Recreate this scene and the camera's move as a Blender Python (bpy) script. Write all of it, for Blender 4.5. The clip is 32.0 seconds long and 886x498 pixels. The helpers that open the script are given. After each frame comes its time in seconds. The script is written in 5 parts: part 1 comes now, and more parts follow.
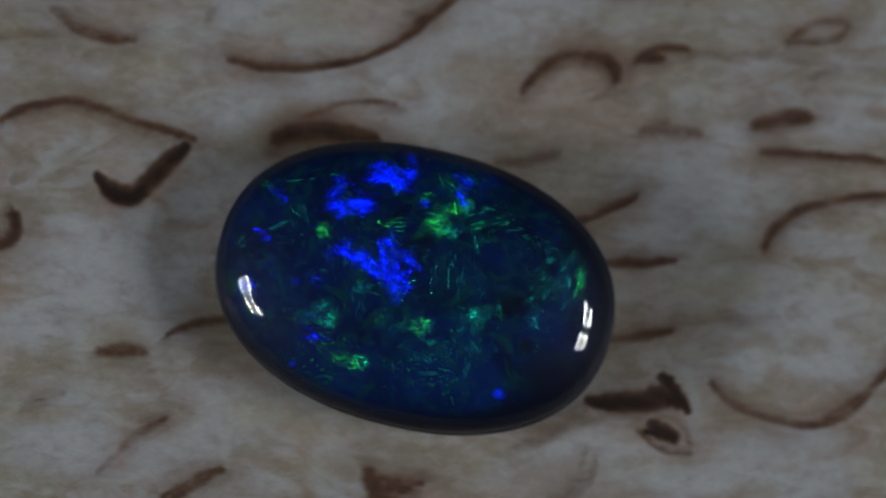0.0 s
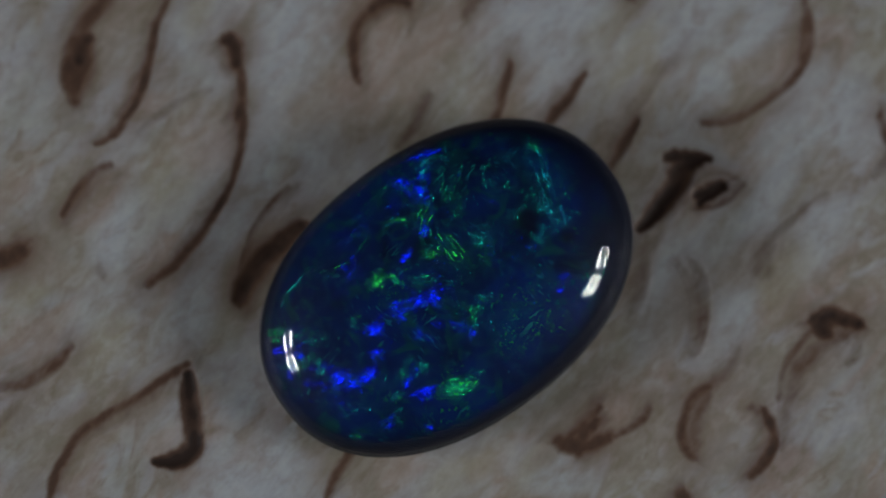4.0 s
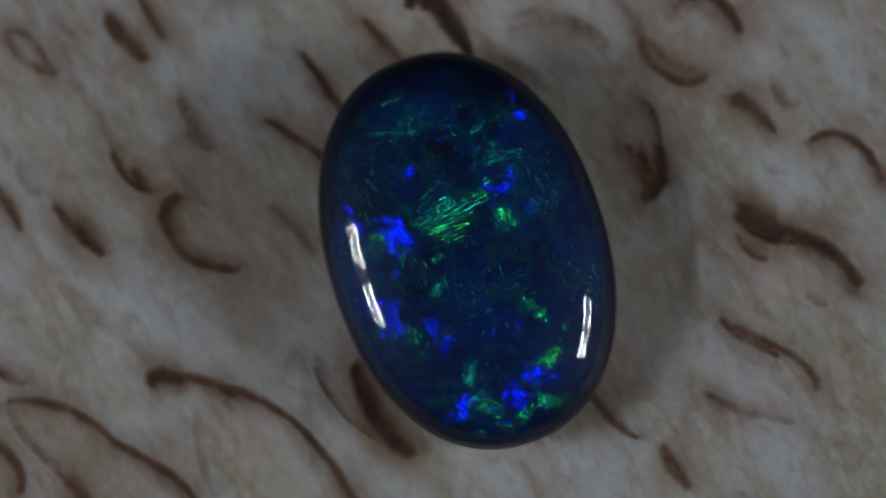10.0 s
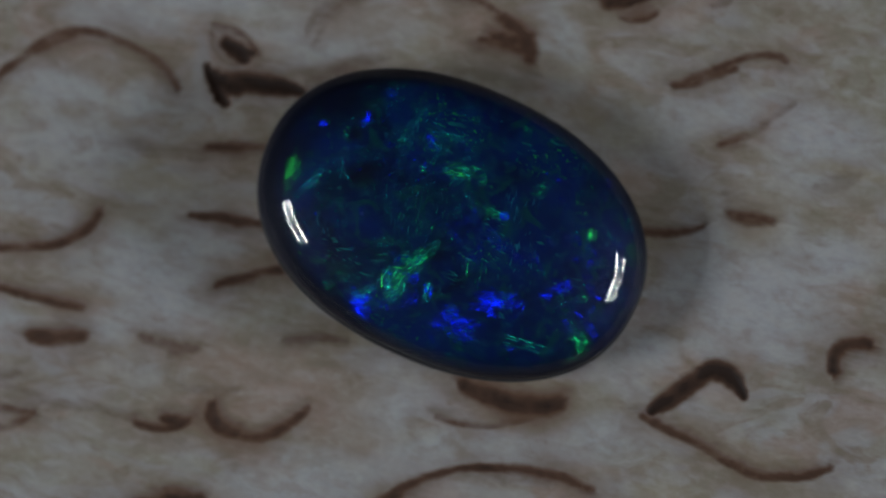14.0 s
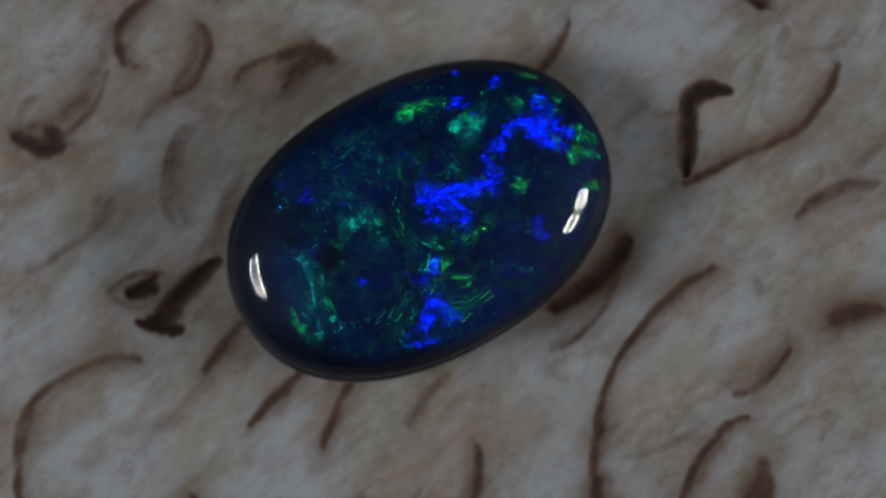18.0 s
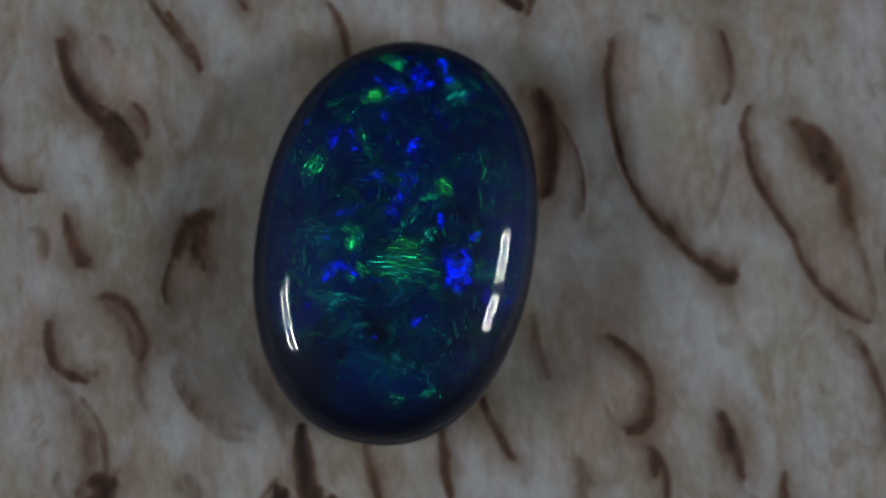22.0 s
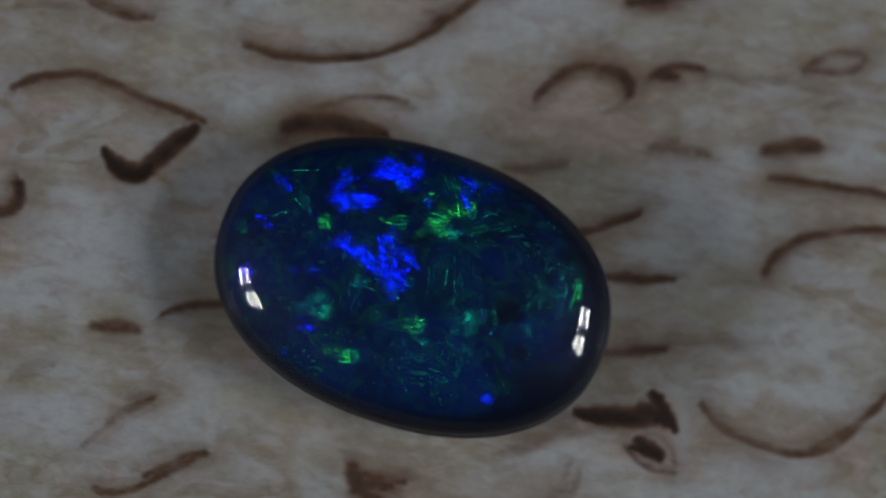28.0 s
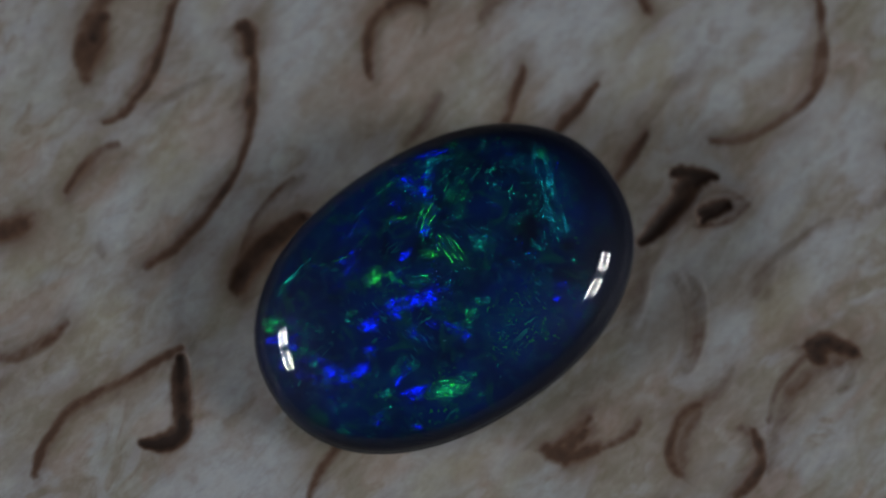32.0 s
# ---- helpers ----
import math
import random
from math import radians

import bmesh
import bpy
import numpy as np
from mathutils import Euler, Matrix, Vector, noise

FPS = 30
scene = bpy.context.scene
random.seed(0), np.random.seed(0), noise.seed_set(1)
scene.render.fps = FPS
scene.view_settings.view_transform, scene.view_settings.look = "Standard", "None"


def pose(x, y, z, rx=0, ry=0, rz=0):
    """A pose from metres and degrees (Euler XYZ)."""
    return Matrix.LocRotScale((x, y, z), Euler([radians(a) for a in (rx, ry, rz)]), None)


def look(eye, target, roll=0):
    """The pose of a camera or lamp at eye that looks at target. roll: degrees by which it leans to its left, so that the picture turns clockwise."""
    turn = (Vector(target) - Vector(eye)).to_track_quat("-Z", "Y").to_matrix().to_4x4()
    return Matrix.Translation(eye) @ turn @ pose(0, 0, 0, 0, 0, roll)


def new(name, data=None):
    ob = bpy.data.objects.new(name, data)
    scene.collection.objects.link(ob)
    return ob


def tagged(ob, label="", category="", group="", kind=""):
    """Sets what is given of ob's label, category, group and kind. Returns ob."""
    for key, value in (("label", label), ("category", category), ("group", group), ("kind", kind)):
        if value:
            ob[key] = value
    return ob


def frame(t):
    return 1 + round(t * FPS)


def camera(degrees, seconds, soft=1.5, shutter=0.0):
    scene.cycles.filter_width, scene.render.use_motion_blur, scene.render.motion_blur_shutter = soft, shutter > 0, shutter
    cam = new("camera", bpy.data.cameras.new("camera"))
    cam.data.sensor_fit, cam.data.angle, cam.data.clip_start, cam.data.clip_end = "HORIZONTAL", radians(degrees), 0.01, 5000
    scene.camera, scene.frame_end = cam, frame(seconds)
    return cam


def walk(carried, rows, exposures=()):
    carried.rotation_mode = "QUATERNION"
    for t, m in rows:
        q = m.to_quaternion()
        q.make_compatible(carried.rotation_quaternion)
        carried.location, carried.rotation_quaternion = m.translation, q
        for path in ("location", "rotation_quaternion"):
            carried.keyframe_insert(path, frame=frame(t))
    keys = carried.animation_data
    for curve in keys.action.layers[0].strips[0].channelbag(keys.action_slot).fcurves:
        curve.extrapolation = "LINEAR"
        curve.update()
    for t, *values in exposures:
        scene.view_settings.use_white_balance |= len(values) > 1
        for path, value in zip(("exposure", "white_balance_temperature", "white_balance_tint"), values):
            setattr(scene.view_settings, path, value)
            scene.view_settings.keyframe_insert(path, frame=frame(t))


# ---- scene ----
# A black opal cabochon lies on a slowly turning board of curly birch, under two tube lamps.
MM = 0.001
cam = camera(10.0, 32.0, soft=1.5)
cam.data.dof.use_dof, cam.data.dof.focus_distance, cam.data.dof.aperture_fstop = True, 0.1752, 32.0
EYE = pose(0.43 * MM, -19.42 * MM, 178.17 * MM, 6.33) @ pose(0, 0, 0, 0, 0, 2.78)
walk(cam, [(0.0, EYE), (32.0, EYE)])

# ---- world, lamps, exposure ----
world = bpy.data.worlds.new("world")
scene.world = world
world.use_nodes = True
world.node_tree.nodes["Background"].inputs[0].default_value = (0.30, 0.33, 0.40, 1)
world.node_tree.nodes["Background"].inputs[1].default_value = 0.05
TUBE_POWER = 68.0
LAMP_RIGHT = Vector((0.84, -0.10, 0.44))
LAMP_LEFT = Vector((-0.82, -0.20, 0.465))
LAMP_FAR = 0.36
scene.view_settings.exposure = 0.0
scene.cycles.transparent_max_bounces = 32


# ---- helpers for materials and parts ----
def material(name):
    m = bpy.data.materials.new(name)
    m.use_nodes = True
    return m, m.node_tree, m.node_tree.nodes["Principled BSDF"]


def node(tree, kind, **values):
    n = tree.nodes.new(kind)
    for key, value in values.items():
        if key in n.inputs:
            n.inputs[key].default_value = value
    return n


def ramp(tree, source, low, high, a=(0, 0, 0, 1), b=(1, 1, 1, 1)):
    r = tree.nodes.new("ShaderNodeValToRGB")
    e = r.color_ramp.elements
    e[0].position, e[1].position = low, high
    e[0].color, e[1].color = a, b
    tree.links.new(source, r.inputs[0])
    return r.outputs[0]


def mix(tree, fac, a, b, how="MIX"):
    n = tree.nodes.new("ShaderNodeMix")
    n.data_type, n.blend_type = "RGBA", how
    for slot, value in ((0, fac), (6, a), (7, b)):
        if isinstance(value, (int, float, tuple)):
            n.inputs[slot].default_value = value
        else:
            tree.links.new(value, n.inputs[slot])
    return n.outputs[2]


def noise_of(tree, coords, scale, detail=4.0, rough=0.55, stretch=(1, 1, 1), warp=0.0, lie=-0.16):
    m = tree.nodes.new("ShaderNodeMapping")
    m.inputs["Scale"].default_value = stretch
    m.inputs["Rotation"].default_value = (0, 0, lie)
    tree.links.new(coords, m.inputs["Vector"])
    n = node(tree, "ShaderNodeTexNoise", Scale=scale, Detail=detail, Roughness=rough, Distortion=warp)
    tree.links.new(m.outputs[0], n.inputs["Vector"])
    return n.outputs[0]


def bump(tree, height, target, strength, distance):
    b = node(tree, "ShaderNodeBump", Strength=strength, Distance=distance)
    tree.links.new(height, b.inputs["Height"])
    tree.links.new(b.outputs[0], target.inputs["Normal"])


def mesh_of(name, verts, faces, mat, smooth=True):
    me = bpy.data.meshes.new(name)
    me.from_pydata([tuple(v) for v in verts], [], faces)
    me.materials.append(mat)
    if smooth:
        me.shade_smooth()
    me.update()
    return me


def part(name, me, parent, label=""):
    ob = new(name, me)
    ob.parent = parent
    return tagged(ob, label) if label else ob


# ---- materials ----
def birch_material():
    """Pale sanded curly birch; the attribute "bark" says where dark bark has grown in."""
    m, tree, out = material("curly_birch")
    co = node(tree, "ShaderNodeTexCoord").outputs["Object"]
    broad = noise_of(tree, co, 190.0, 3.0, 0.5, (0.6, 1.25, 1), 0.5)
    cloud = noise_of(tree, co, 480.0, 4.0, 0.6, (0.55, 1.15, 1), 0.5)
    tint = noise_of(tree, co, 330.0, 3.0, 0.55, (0.6, 1.2, 1), 0.7)
    mottle = noise_of(tree, co, 1150.0, 4.0, 0.62, (0.6, 1.15, 1), 0.4)
    fibre = noise_of(tree, co, 1900.0, 5.0, 0.62, (0.65, 1.2, 1), 0.7)
    grain = noise_of(tree, co, 6000.0, 3.0, 0.6, (0.6, 1.2, 1))
    speckle = noise_of(tree, co, 2500.0, 3.0, 0.6, (0.7, 1.1, 1), 0.3)
    streak = noise_of(tree, co, 1500.0, 4.0, 0.65, (0.5, 1.5, 1), 0.8)
    stain = tree.nodes.new("ShaderNodeAttribute")
    stain.attribute_name = "stain"
    at = tree.nodes.new("ShaderNodeAttribute")
    at.attribute_name = "bark"
    curl = noise_of(tree, co, 260.0, 2.0, 0.5, (0.55, 1.2, 1), 2.2)
    veins = noise_of(tree, co, 620.0, 3.0, 0.55, (0.6, 1.15, 1), 1.5)
    wood = mix(tree, ramp(tree, broad, 0.44, 0.56), (0.232, 0.208, 0.166, 1), (0.312, 0.322, 0.342, 1))
    wood = mix(tree, ramp(tree, curl, 0.52, 0.60, (0, 0, 0, 1), (0.7, 0.7, 0.7, 1)), wood, (0.238, 0.222, 0.170, 1))
    wood = mix(tree, ramp(tree, curl, 0.36, 0.45, (0.7, 0.7, 0.7, 1), (0, 0, 0, 1)), wood, (0.36, 0.365, 0.40, 1))
    wood = mix(tree, ramp(tree, tint, 0.54, 0.62, (0, 0, 0, 1), (0.70, 0.70, 0.70, 1)), wood, (0.285, 0.205, 0.165, 1))
    wood = mix(tree, ramp(tree, tint, 0.38, 0.46, (0.45, 0.45, 0.45, 1), (0, 0, 0, 1)), wood, (0.240, 0.248, 0.188, 1))
    wood = mix(tree, ramp(tree, veins, 0.54, 0.64, (0, 0, 0, 1), (0.75, 0.75, 0.75, 1)), wood, (0.186, 0.148, 0.104, 1))
    wood = mix(tree, ramp(tree, veins, 0.34, 0.44, (0.5, 0.5, 0.5, 1), (0, 0, 0, 1)), wood, (0.39, 0.39, 0.415, 1))
    for tone, colour, most in (("pale", (0.360, 0.390, 0.425, 1), 0.95), ("gold", (0.275, 0.250, 0.175, 1), 0.8), ("brown", (0.215, 0.170, 0.130, 1), 0.8), ("rosy", (0.330, 0.245, 0.210, 1), 0.62)):
        cloudy = tree.nodes.new("ShaderNodeAttribute")
        cloudy.attribute_name = tone
        amount = node(tree, "ShaderNodeMath")
        amount.operation = "MULTIPLY"
        tree.links.new(cloudy.outputs["Fac"], amount.inputs[0])
        tree.links.new(ramp(tree, mottle, 0.28, 0.55, (0.4 * most,) * 3 + (1,), (most,) * 3 + (1,)), amount.inputs[1])
        wood = mix(tree, amount.outputs[0], wood, colour)
    wood = mix(tree, ramp(tree, mottle, 0.52, 0.64, (0, 0, 0, 1), (0.4, 0.4, 0.4, 1)), wood, (0.40, 0.405, 0.39, 1))
    wood = mix(tree, ramp(tree, mottle, 0.36, 0.48, (0.38, 0.38, 0.38, 1), (0, 0, 0, 1)), wood, (0.21, 0.18, 0.145, 1))
    wood = mix(tree, ramp(tree, fibre, 0.35, 0.7, (0, 0, 0, 1), (0.26, 0.26, 0.26, 1)), wood, (0.45, 0.43, 0.42, 1))
    wood = mix(tree, ramp(tree, grain, 0.3, 0.7, (0, 0, 0, 1), (0.20, 0.20, 0.20, 1)), wood, (0.20, 0.165, 0.135, 1))
    wood = mix(tree, ramp(tree, speckle, 0.50, 0.66, (0, 0, 0, 1), (0.14, 0.14, 0.14, 1)), wood, (0.47, 0.455, 0.45, 1))
    wood = mix(tree, ramp(tree, speckle, 0.34, 0.50, (0.16, 0.16, 0.16, 1), (0, 0, 0, 1)), wood, (0.19, 0.16, 0.135, 1))
    brown = node(tree, "ShaderNodeMath")
    brown.operation = "MULTIPLY"
    tree.links.new(stain.outputs["Fac"], brown.inputs[0])
    tree.links.new(ramp(tree, cloud, 0.30, 0.58, (0.35, 0.35, 0.35, 1), (1, 1, 1, 1)), brown.inputs[1])
    wood = mix(tree, brown.outputs[0], wood, (0.140, 0.094, 0.066, 1))
    ragged = node(tree, "ShaderNodeMath")
    ragged.operation, ragged.inputs[1].default_value = "MULTIPLY_ADD", 0.5
    tree.links.new(mottle, ragged.inputs[0])
    tree.links.new(at.outputs["Fac"], ragged.inputs[2])
    torn = node(tree, "ShaderNodeMath")
    torn.operation, torn.inputs[1].default_value = "MULTIPLY_ADD", 0.5
    tree.links.new(streak, torn.inputs[0])
    tree.links.new(ragged.outputs[0], torn.inputs[2])
    depth = node(tree, "ShaderNodeMath")
    depth.operation, depth.inputs[1].default_value = "MULTIPLY", 0.5
    tree.links.new(torn.outputs[0], depth.inputs[0])
    halo = ramp(tree, depth.outputs[0], 0.315, 0.56)
    core = ramp(tree, depth.outputs[0], 0.52, 0.78)
    wood = mix(tree, halo, wood, (0.096, 0.053, 0.034, 1))
    wood = mix(tree, core, wood, (0.022, 0.0125, 0.0095, 1))
    tree.links.new(wood, out.inputs["Base Color"])
    out.inputs["Roughness"].default_value = 0.55
    out.inputs["Specular IOR Level"].default_value = 0.25
    bump(tree, fibre, out, 0.25, 0.00006)
    return m


def plain_material(name, colour, rough, metal=0.0, scale=60.0):
    m, tree, out = material(name)
    co = node(tree, "ShaderNodeTexCoord").outputs["Object"]
    n = noise_of(tree, co, scale, 4.0)
    dark = tuple(c * 0.75 for c in colour) + (1,)
    tree.links.new(mix(tree, n, dark, tuple(colour) + (1,)), out.inputs["Base Color"])
    out.inputs["Roughness"].default_value, out.inputs["Metallic"].default_value = rough, metal
    bump(tree, n, out, 0.1, 0.001)
    return m


def glow_material():
    m, tree, out = material("tube_glow")
    out.inputs["Base Color"].default_value = (0.9, 0.9, 0.9, 1)
    out.inputs["Emission Color"].default_value = (0.928, 0.954, 0.99, 1)
    out.inputs["Emission Strength"].default_value = TUBE_POWER
    return m


def shell_material():
    """Polished clear opal: what is below shows through, and the polish mirrors the lamps."""
    m, tree, out = material("polished_opal_skin")
    tree.nodes.remove(out)
    clear = node(tree, "ShaderNodeBsdfTransparent")
    gloss = node(tree, "ShaderNodeBsdfGlossy", Roughness=0.012)
    facing = node(tree, "ShaderNodeLayerWeight", Blend=0.5)
    power = node(tree, "ShaderNodeMath")
    power.operation, power.inputs[1].default_value = "POWER", 5.0
    polish = node(tree, "ShaderNodeMath")
    polish.operation, polish.inputs[1].default_value, polish.inputs[2].default_value = "MULTIPLY_ADD", 0.22, 0.04
    tree.links.new(facing.outputs["Facing"], power.inputs[0])
    tree.links.new(power.outputs[0], polish.inputs[0])
    both = node(tree, "ShaderNodeMixShader")
    tree.links.new(polish.outputs[0], both.inputs[0])
    tree.links.new(clear.outputs[0], both.inputs[1])
    tree.links.new(gloss.outputs[0], both.inputs[2])
    tree.links.new(both.outputs[0], tree.nodes["Material Output"].inputs["Surface"])
    co = node(tree, "ShaderNodeTexCoord").outputs["Object"]
    fine = noise_of(tree, co, 2600.0, 3.0, 0.6)
    b = node(tree, "ShaderNodeBump", Strength=0.06, Distance=0.000006)
    tree.links.new(fine, b.inputs["Height"])
    tree.links.new(b.outputs[0], gloss.inputs["Normal"])
    return m


def body_material():
    """The dark body under the skin: navy clouds in black potch, with fine glitter painted in."""
    m, tree, out = material("dark_opal_body")
    co = node(tree, "ShaderNodeTexCoord").outputs["Object"]
    big = noise_of(tree, co, 420.0, 3.0, 0.55, (1, 1, 1), 0.8)
    fine = noise_of(tree, co, 1900.0, 4.0, 0.6, (1, 1, 1), 1.0)
    c = mix(tree, ramp(tree, big, 0.34, 0.62), (0.0007, 0.0058, 0.027, 1), (0.0009, 0.0108, 0.082, 1))
    c = mix(tree, ramp(tree, fine, 0.50, 0.72, (0, 0, 0, 1), (0.7, 0.7, 0.7, 1)), c, (0.003, 0.036, 0.070, 1))
    veil = noise_of(tree, co, 700.0, 4.0, 0.6, (1, 1, 1), 2.0)
    c = mix(tree, ramp(tree, veil, 0.54, 0.70, (0, 0, 0, 1), (0.7, 0.7, 0.7, 1)), c, (0.002, 0.050, 0.042, 1))
    # Teal, blue and green glitter put into the base colour, alike from every side.
    for scale, stretch, lie, low, colour, where in ((4200.0, (0.5, 1.6, 1), 0.7, 0.60, (0.003, 0.100, 0.110, 1), 520.0), (5200.0, (1.7, 0.5, 1), 0.3, 0.60, (0.003, 0.075, 0.130, 1), 640.0), (6500.0, (1, 1, 1), 0.0, 0.62, (0.004, 0.115, 0.045, 1), 430.0)):
        glints = ramp(tree, noise_of(tree, co, scale, 2.0, 0.5, stretch, 0.6, lie), low, low + 0.06)
        patch = ramp(tree, noise_of(tree, co, where, 2.0, 0.5, (1, 1, 1), 0.5, lie), 0.54, 0.66)
        c = mix(tree, mix(tree, 1.0, glints, patch, "MULTIPLY"), c, colour)
    potch = tree.nodes.new("ShaderNodeAttribute")
    potch.attribute_name = "potch"
    c = mix(tree, potch.outputs["Fac"], c, (0.002, 0.004, 0.014, 1))
    tree.links.new(c, out.inputs["Base Color"])
    out.inputs["Roughness"].default_value = 0.6
    out.inputs["Specular IOR Level"].default_value = 0.1
    return m


def flash_material(name, a, b, rough):
    """One colour of the opal's play: thin bright layers that mirror a lamp when they face it."""
    m, tree, out = material(name)
    geo = node(tree, "ShaderNodeNewGeometry")
    c = mix(tree, ramp(tree, geo.outputs["Random Per Island"], 0.0, 0.75), tuple(a) + (1,), tuple(b) + (1,))
    tree.nodes.remove(out)
    clear = node(tree, "ShaderNodeBsdfTransparent")
    gloss = node(tree, "ShaderNodeBsdfGlossy", Roughness=rough)
    both = node(tree, "ShaderNodeAddShader")
    fade, solid = tree.nodes.new("ShaderNodeAttribute"), tree.nodes.new("ShaderNodeAttribute")
    fade.attribute_name, solid.attribute_name = "fade", "solid"
    co = node(tree, "ShaderNodeTexCoord").outputs["Object"]
    patchy = noise_of(tree, co, 2600.0, 3.0, 0.6, (1, 1, 1), 0.8)
    scratch = noise_of(tree, co, 5200.0, 2.0, 0.6, (0.25, 2.2, 1), 0.5)
    broken = mix(tree, 0.5, ramp(tree, patchy, 0.36, 0.62), ramp(tree, scratch, 0.35, 0.65))
    broken = mix(tree, solid.outputs["Fac"], broken, (1, 1, 1, 1))
    c = mix(tree, 1.0, c, broken, "MULTIPLY")
    c = mix(tree, fade.outputs["Fac"], (0, 0, 0, 1), c)
    tree.links.new(c, gloss.inputs["Color"])
    tree.links.new(clear.outputs[0], both.inputs[0])
    tree.links.new(gloss.outputs[0], both.inputs[1])
    tree.links.new(both.outputs[0], tree.nodes["Material Output"].inputs["Surface"])
    return m


BIRCH = birch_material()
SKIN = shell_material()
BODY = body_material()
POTCH = plain_material("slate_potch", (0.030, 0.031, 0.037), 0.5, 0.0, 900.0)
POTCH.node_tree.nodes["Principled BSDF"].inputs["Specular IOR Level"].default_value = 0.15
GLOW = glow_material()
CASE = plain_material("black_lamp_paint", (0.03, 0.03, 0.032), 0.5)
TABLE = plain_material("dark_table_cloth", (0.05, 0.05, 0.055), 0.9)
WALL = plain_material("dim_wall_paint", (0.06, 0.06, 0.065), 0.9, 0.0, 3.0)
FLASH = {
    "g": flash_material("green_play", (0.004, 0.42, 0.09), (0.0, 0.10, 0.035), 0.28),
    "y": flash_material("yellow_green_play", (0.015, 0.44, 0.03), (0.002, 0.12, 0.02), 0.28),
    "t": flash_material("teal_play", (0.004, 0.37, 0.235), (0.0, 0.10, 0.085), 0.28),
    "c": flash_material("cyan_play", (0.004, 0.25, 0.28), (0.0, 0.09, 0.14), 0.28),
    "b": flash_material("blue_play", (0.0, 0.004, 0.85), (0.0, 0.006, 0.55), 0.32),
}

# ---- how the board turns ----
LEAN_X, LEAN_Y = -0.0783, -0.0279        # the board's top leans a little on its turntable


def lean(x, y):
    return LEAN_X * x + LEAN_Y * y


TURN = [
    (0.0, 0.00), (1.0, 12.93), (2.0, 25.71), (3.0, 38.22), (3.5, 44.33), (5.5, 69.06), (6.0, 74.82), (7.0, 86.38),
    (8.0, 98.01), (9.0, 109.99), (10.0, 121.56), (11.0, 133.03), (12.0, 144.75), (13.0, 157.04), (14.0, 169.31), (14.5, 175.58),
    (16.5, 203.07), (17.0, 209.85), (18.0, 222.62), (19.0, 235.65), (20.0, 248.79), (21.0, 261.88), (22.0, 274.91), (23.0, 287.97),
    (24.0, 301.27), (25.0, 314.62), (25.5, 321.24), (27.5, 349.04), (28.0, 355.58), (29.0, 368.58), (30.0, 381.39), (31.0, 394.17),
    (32.0, 406.79),
]


# ---- the room that closes the place ----
def slab(name, x0, x1, y0, y1, z0, z1, mat, label, category):
    bm = bmesh.new()
    bmesh.ops.create_cube(bm, size=1, matrix=Matrix.Translation(((x0 + x1) / 2, (y0 + y1) / 2, (z0 + z1) / 2)) @ Matrix.Diagonal((x1 - x0, y1 - y0, z1 - z0, 1)))
    me = bpy.data.meshes.new(name)
    bm.to_mesh(me)
    bm.free()
    me.materials.append(mat)
    return tagged(new(name, me), label, category, kind="structure")


BOARD_FOOT = -0.014
slab("table_top", -0.9, 0.9, -0.6, 0.6, BOARD_FOOT - 0.03, BOARD_FOOT, TABLE, "dark cloth-covered table top under the birch board", "table top")
slab("floor", -1.5, 1.5, -1.5, 1.5, -0.85, -0.78, WALL, "dim grey floor below the table", "floor")
slab("ceiling", -1.5, 1.5, -1.5, 1.5, 1.7, 1.76, WALL, "dim grey ceiling of the dark studio", "ceiling")
slab("wall_north", -1.5, 1.5, 1.5, 1.56, -0.78, 1.7, WALL, "dim grey painted wall of the studio", "wall")
slab("wall_south", -1.5, 1.5, -1.56, -1.5, -0.78, 1.7, WALL, "dim grey painted wall of the studio", "wall")
slab("wall_east", 1.5, 1.56, -1.5, 1.5, -0.78, 1.7, WALL, "dim grey painted wall of the studio", "wall")
slab("wall_west", -1.56, -1.5, -1.5, 1.5, -0.78, 1.7, WALL, "dim grey painted wall of the studio", "wall")

# ---- the curly birch board ----
FLECKS = []


def fleck(x0, y0, xm, ym, x1, y1, width, dark, head=0.62, tail=0.62):
    """A curved streak of ingrown bark, in millimetres: its ends, a point half way, its width, how dark it is, and how blunt its ends are."""
    cx, cy = 2 * xm - (x0 + x1) / 2, 2 * ym - (y0 + y1) / 2
    s = np.linspace(0, 1, 13)[:, None]
    line = (1 - s) ** 2 * np.array([[x0, y0]]) + 2 * s * (1 - s) * np.array([[cx, cy]]) + s ** 2 * np.array([[x1, y1]])
    FLECKS.append((line, width * 0.62, dark, head, tail))


fleck(-15.39, 4.05, -13.26, 4.87, -11.25, 4.44, 0.20, 0.65)
fleck(-11.25, 4.44, -9.63, 4.07, -8.52, 3.77, 0.20, 0.75)
fleck(-11.88, 2.28, -11.05, 1.62, -10.30, 1.77, 0.56, 1.30, 0.15, 0.62)
fleck(-10.40, 1.76, -9.65, 2.61, -8.84, 3.42, 0.54, 1.30, 0.70, 0.50)
fleck(-7.48, 6.66, -5.17, 6.49, -2.78, 6.98, 0.20, 0.80, 0.90, 0.50)
fleck(-2.78, 6.98, -1.22, 7.90, 0.32, 9.42, 0.20, 0.80, 0.50, 0.50)
fleck(-13.74, 8.04, -12.41, 7.41, -10.90, 7.20, 0.28, 0.55)
fleck(-15.57, 7.02, -14.59, 7.18, -13.60, 7.24, 0.28, 0.35)
fleck(-5.63, 3.96, -4.26, 4.39, -2.24, 4.17, 0.68, 0.95, 0.62, 0.62)
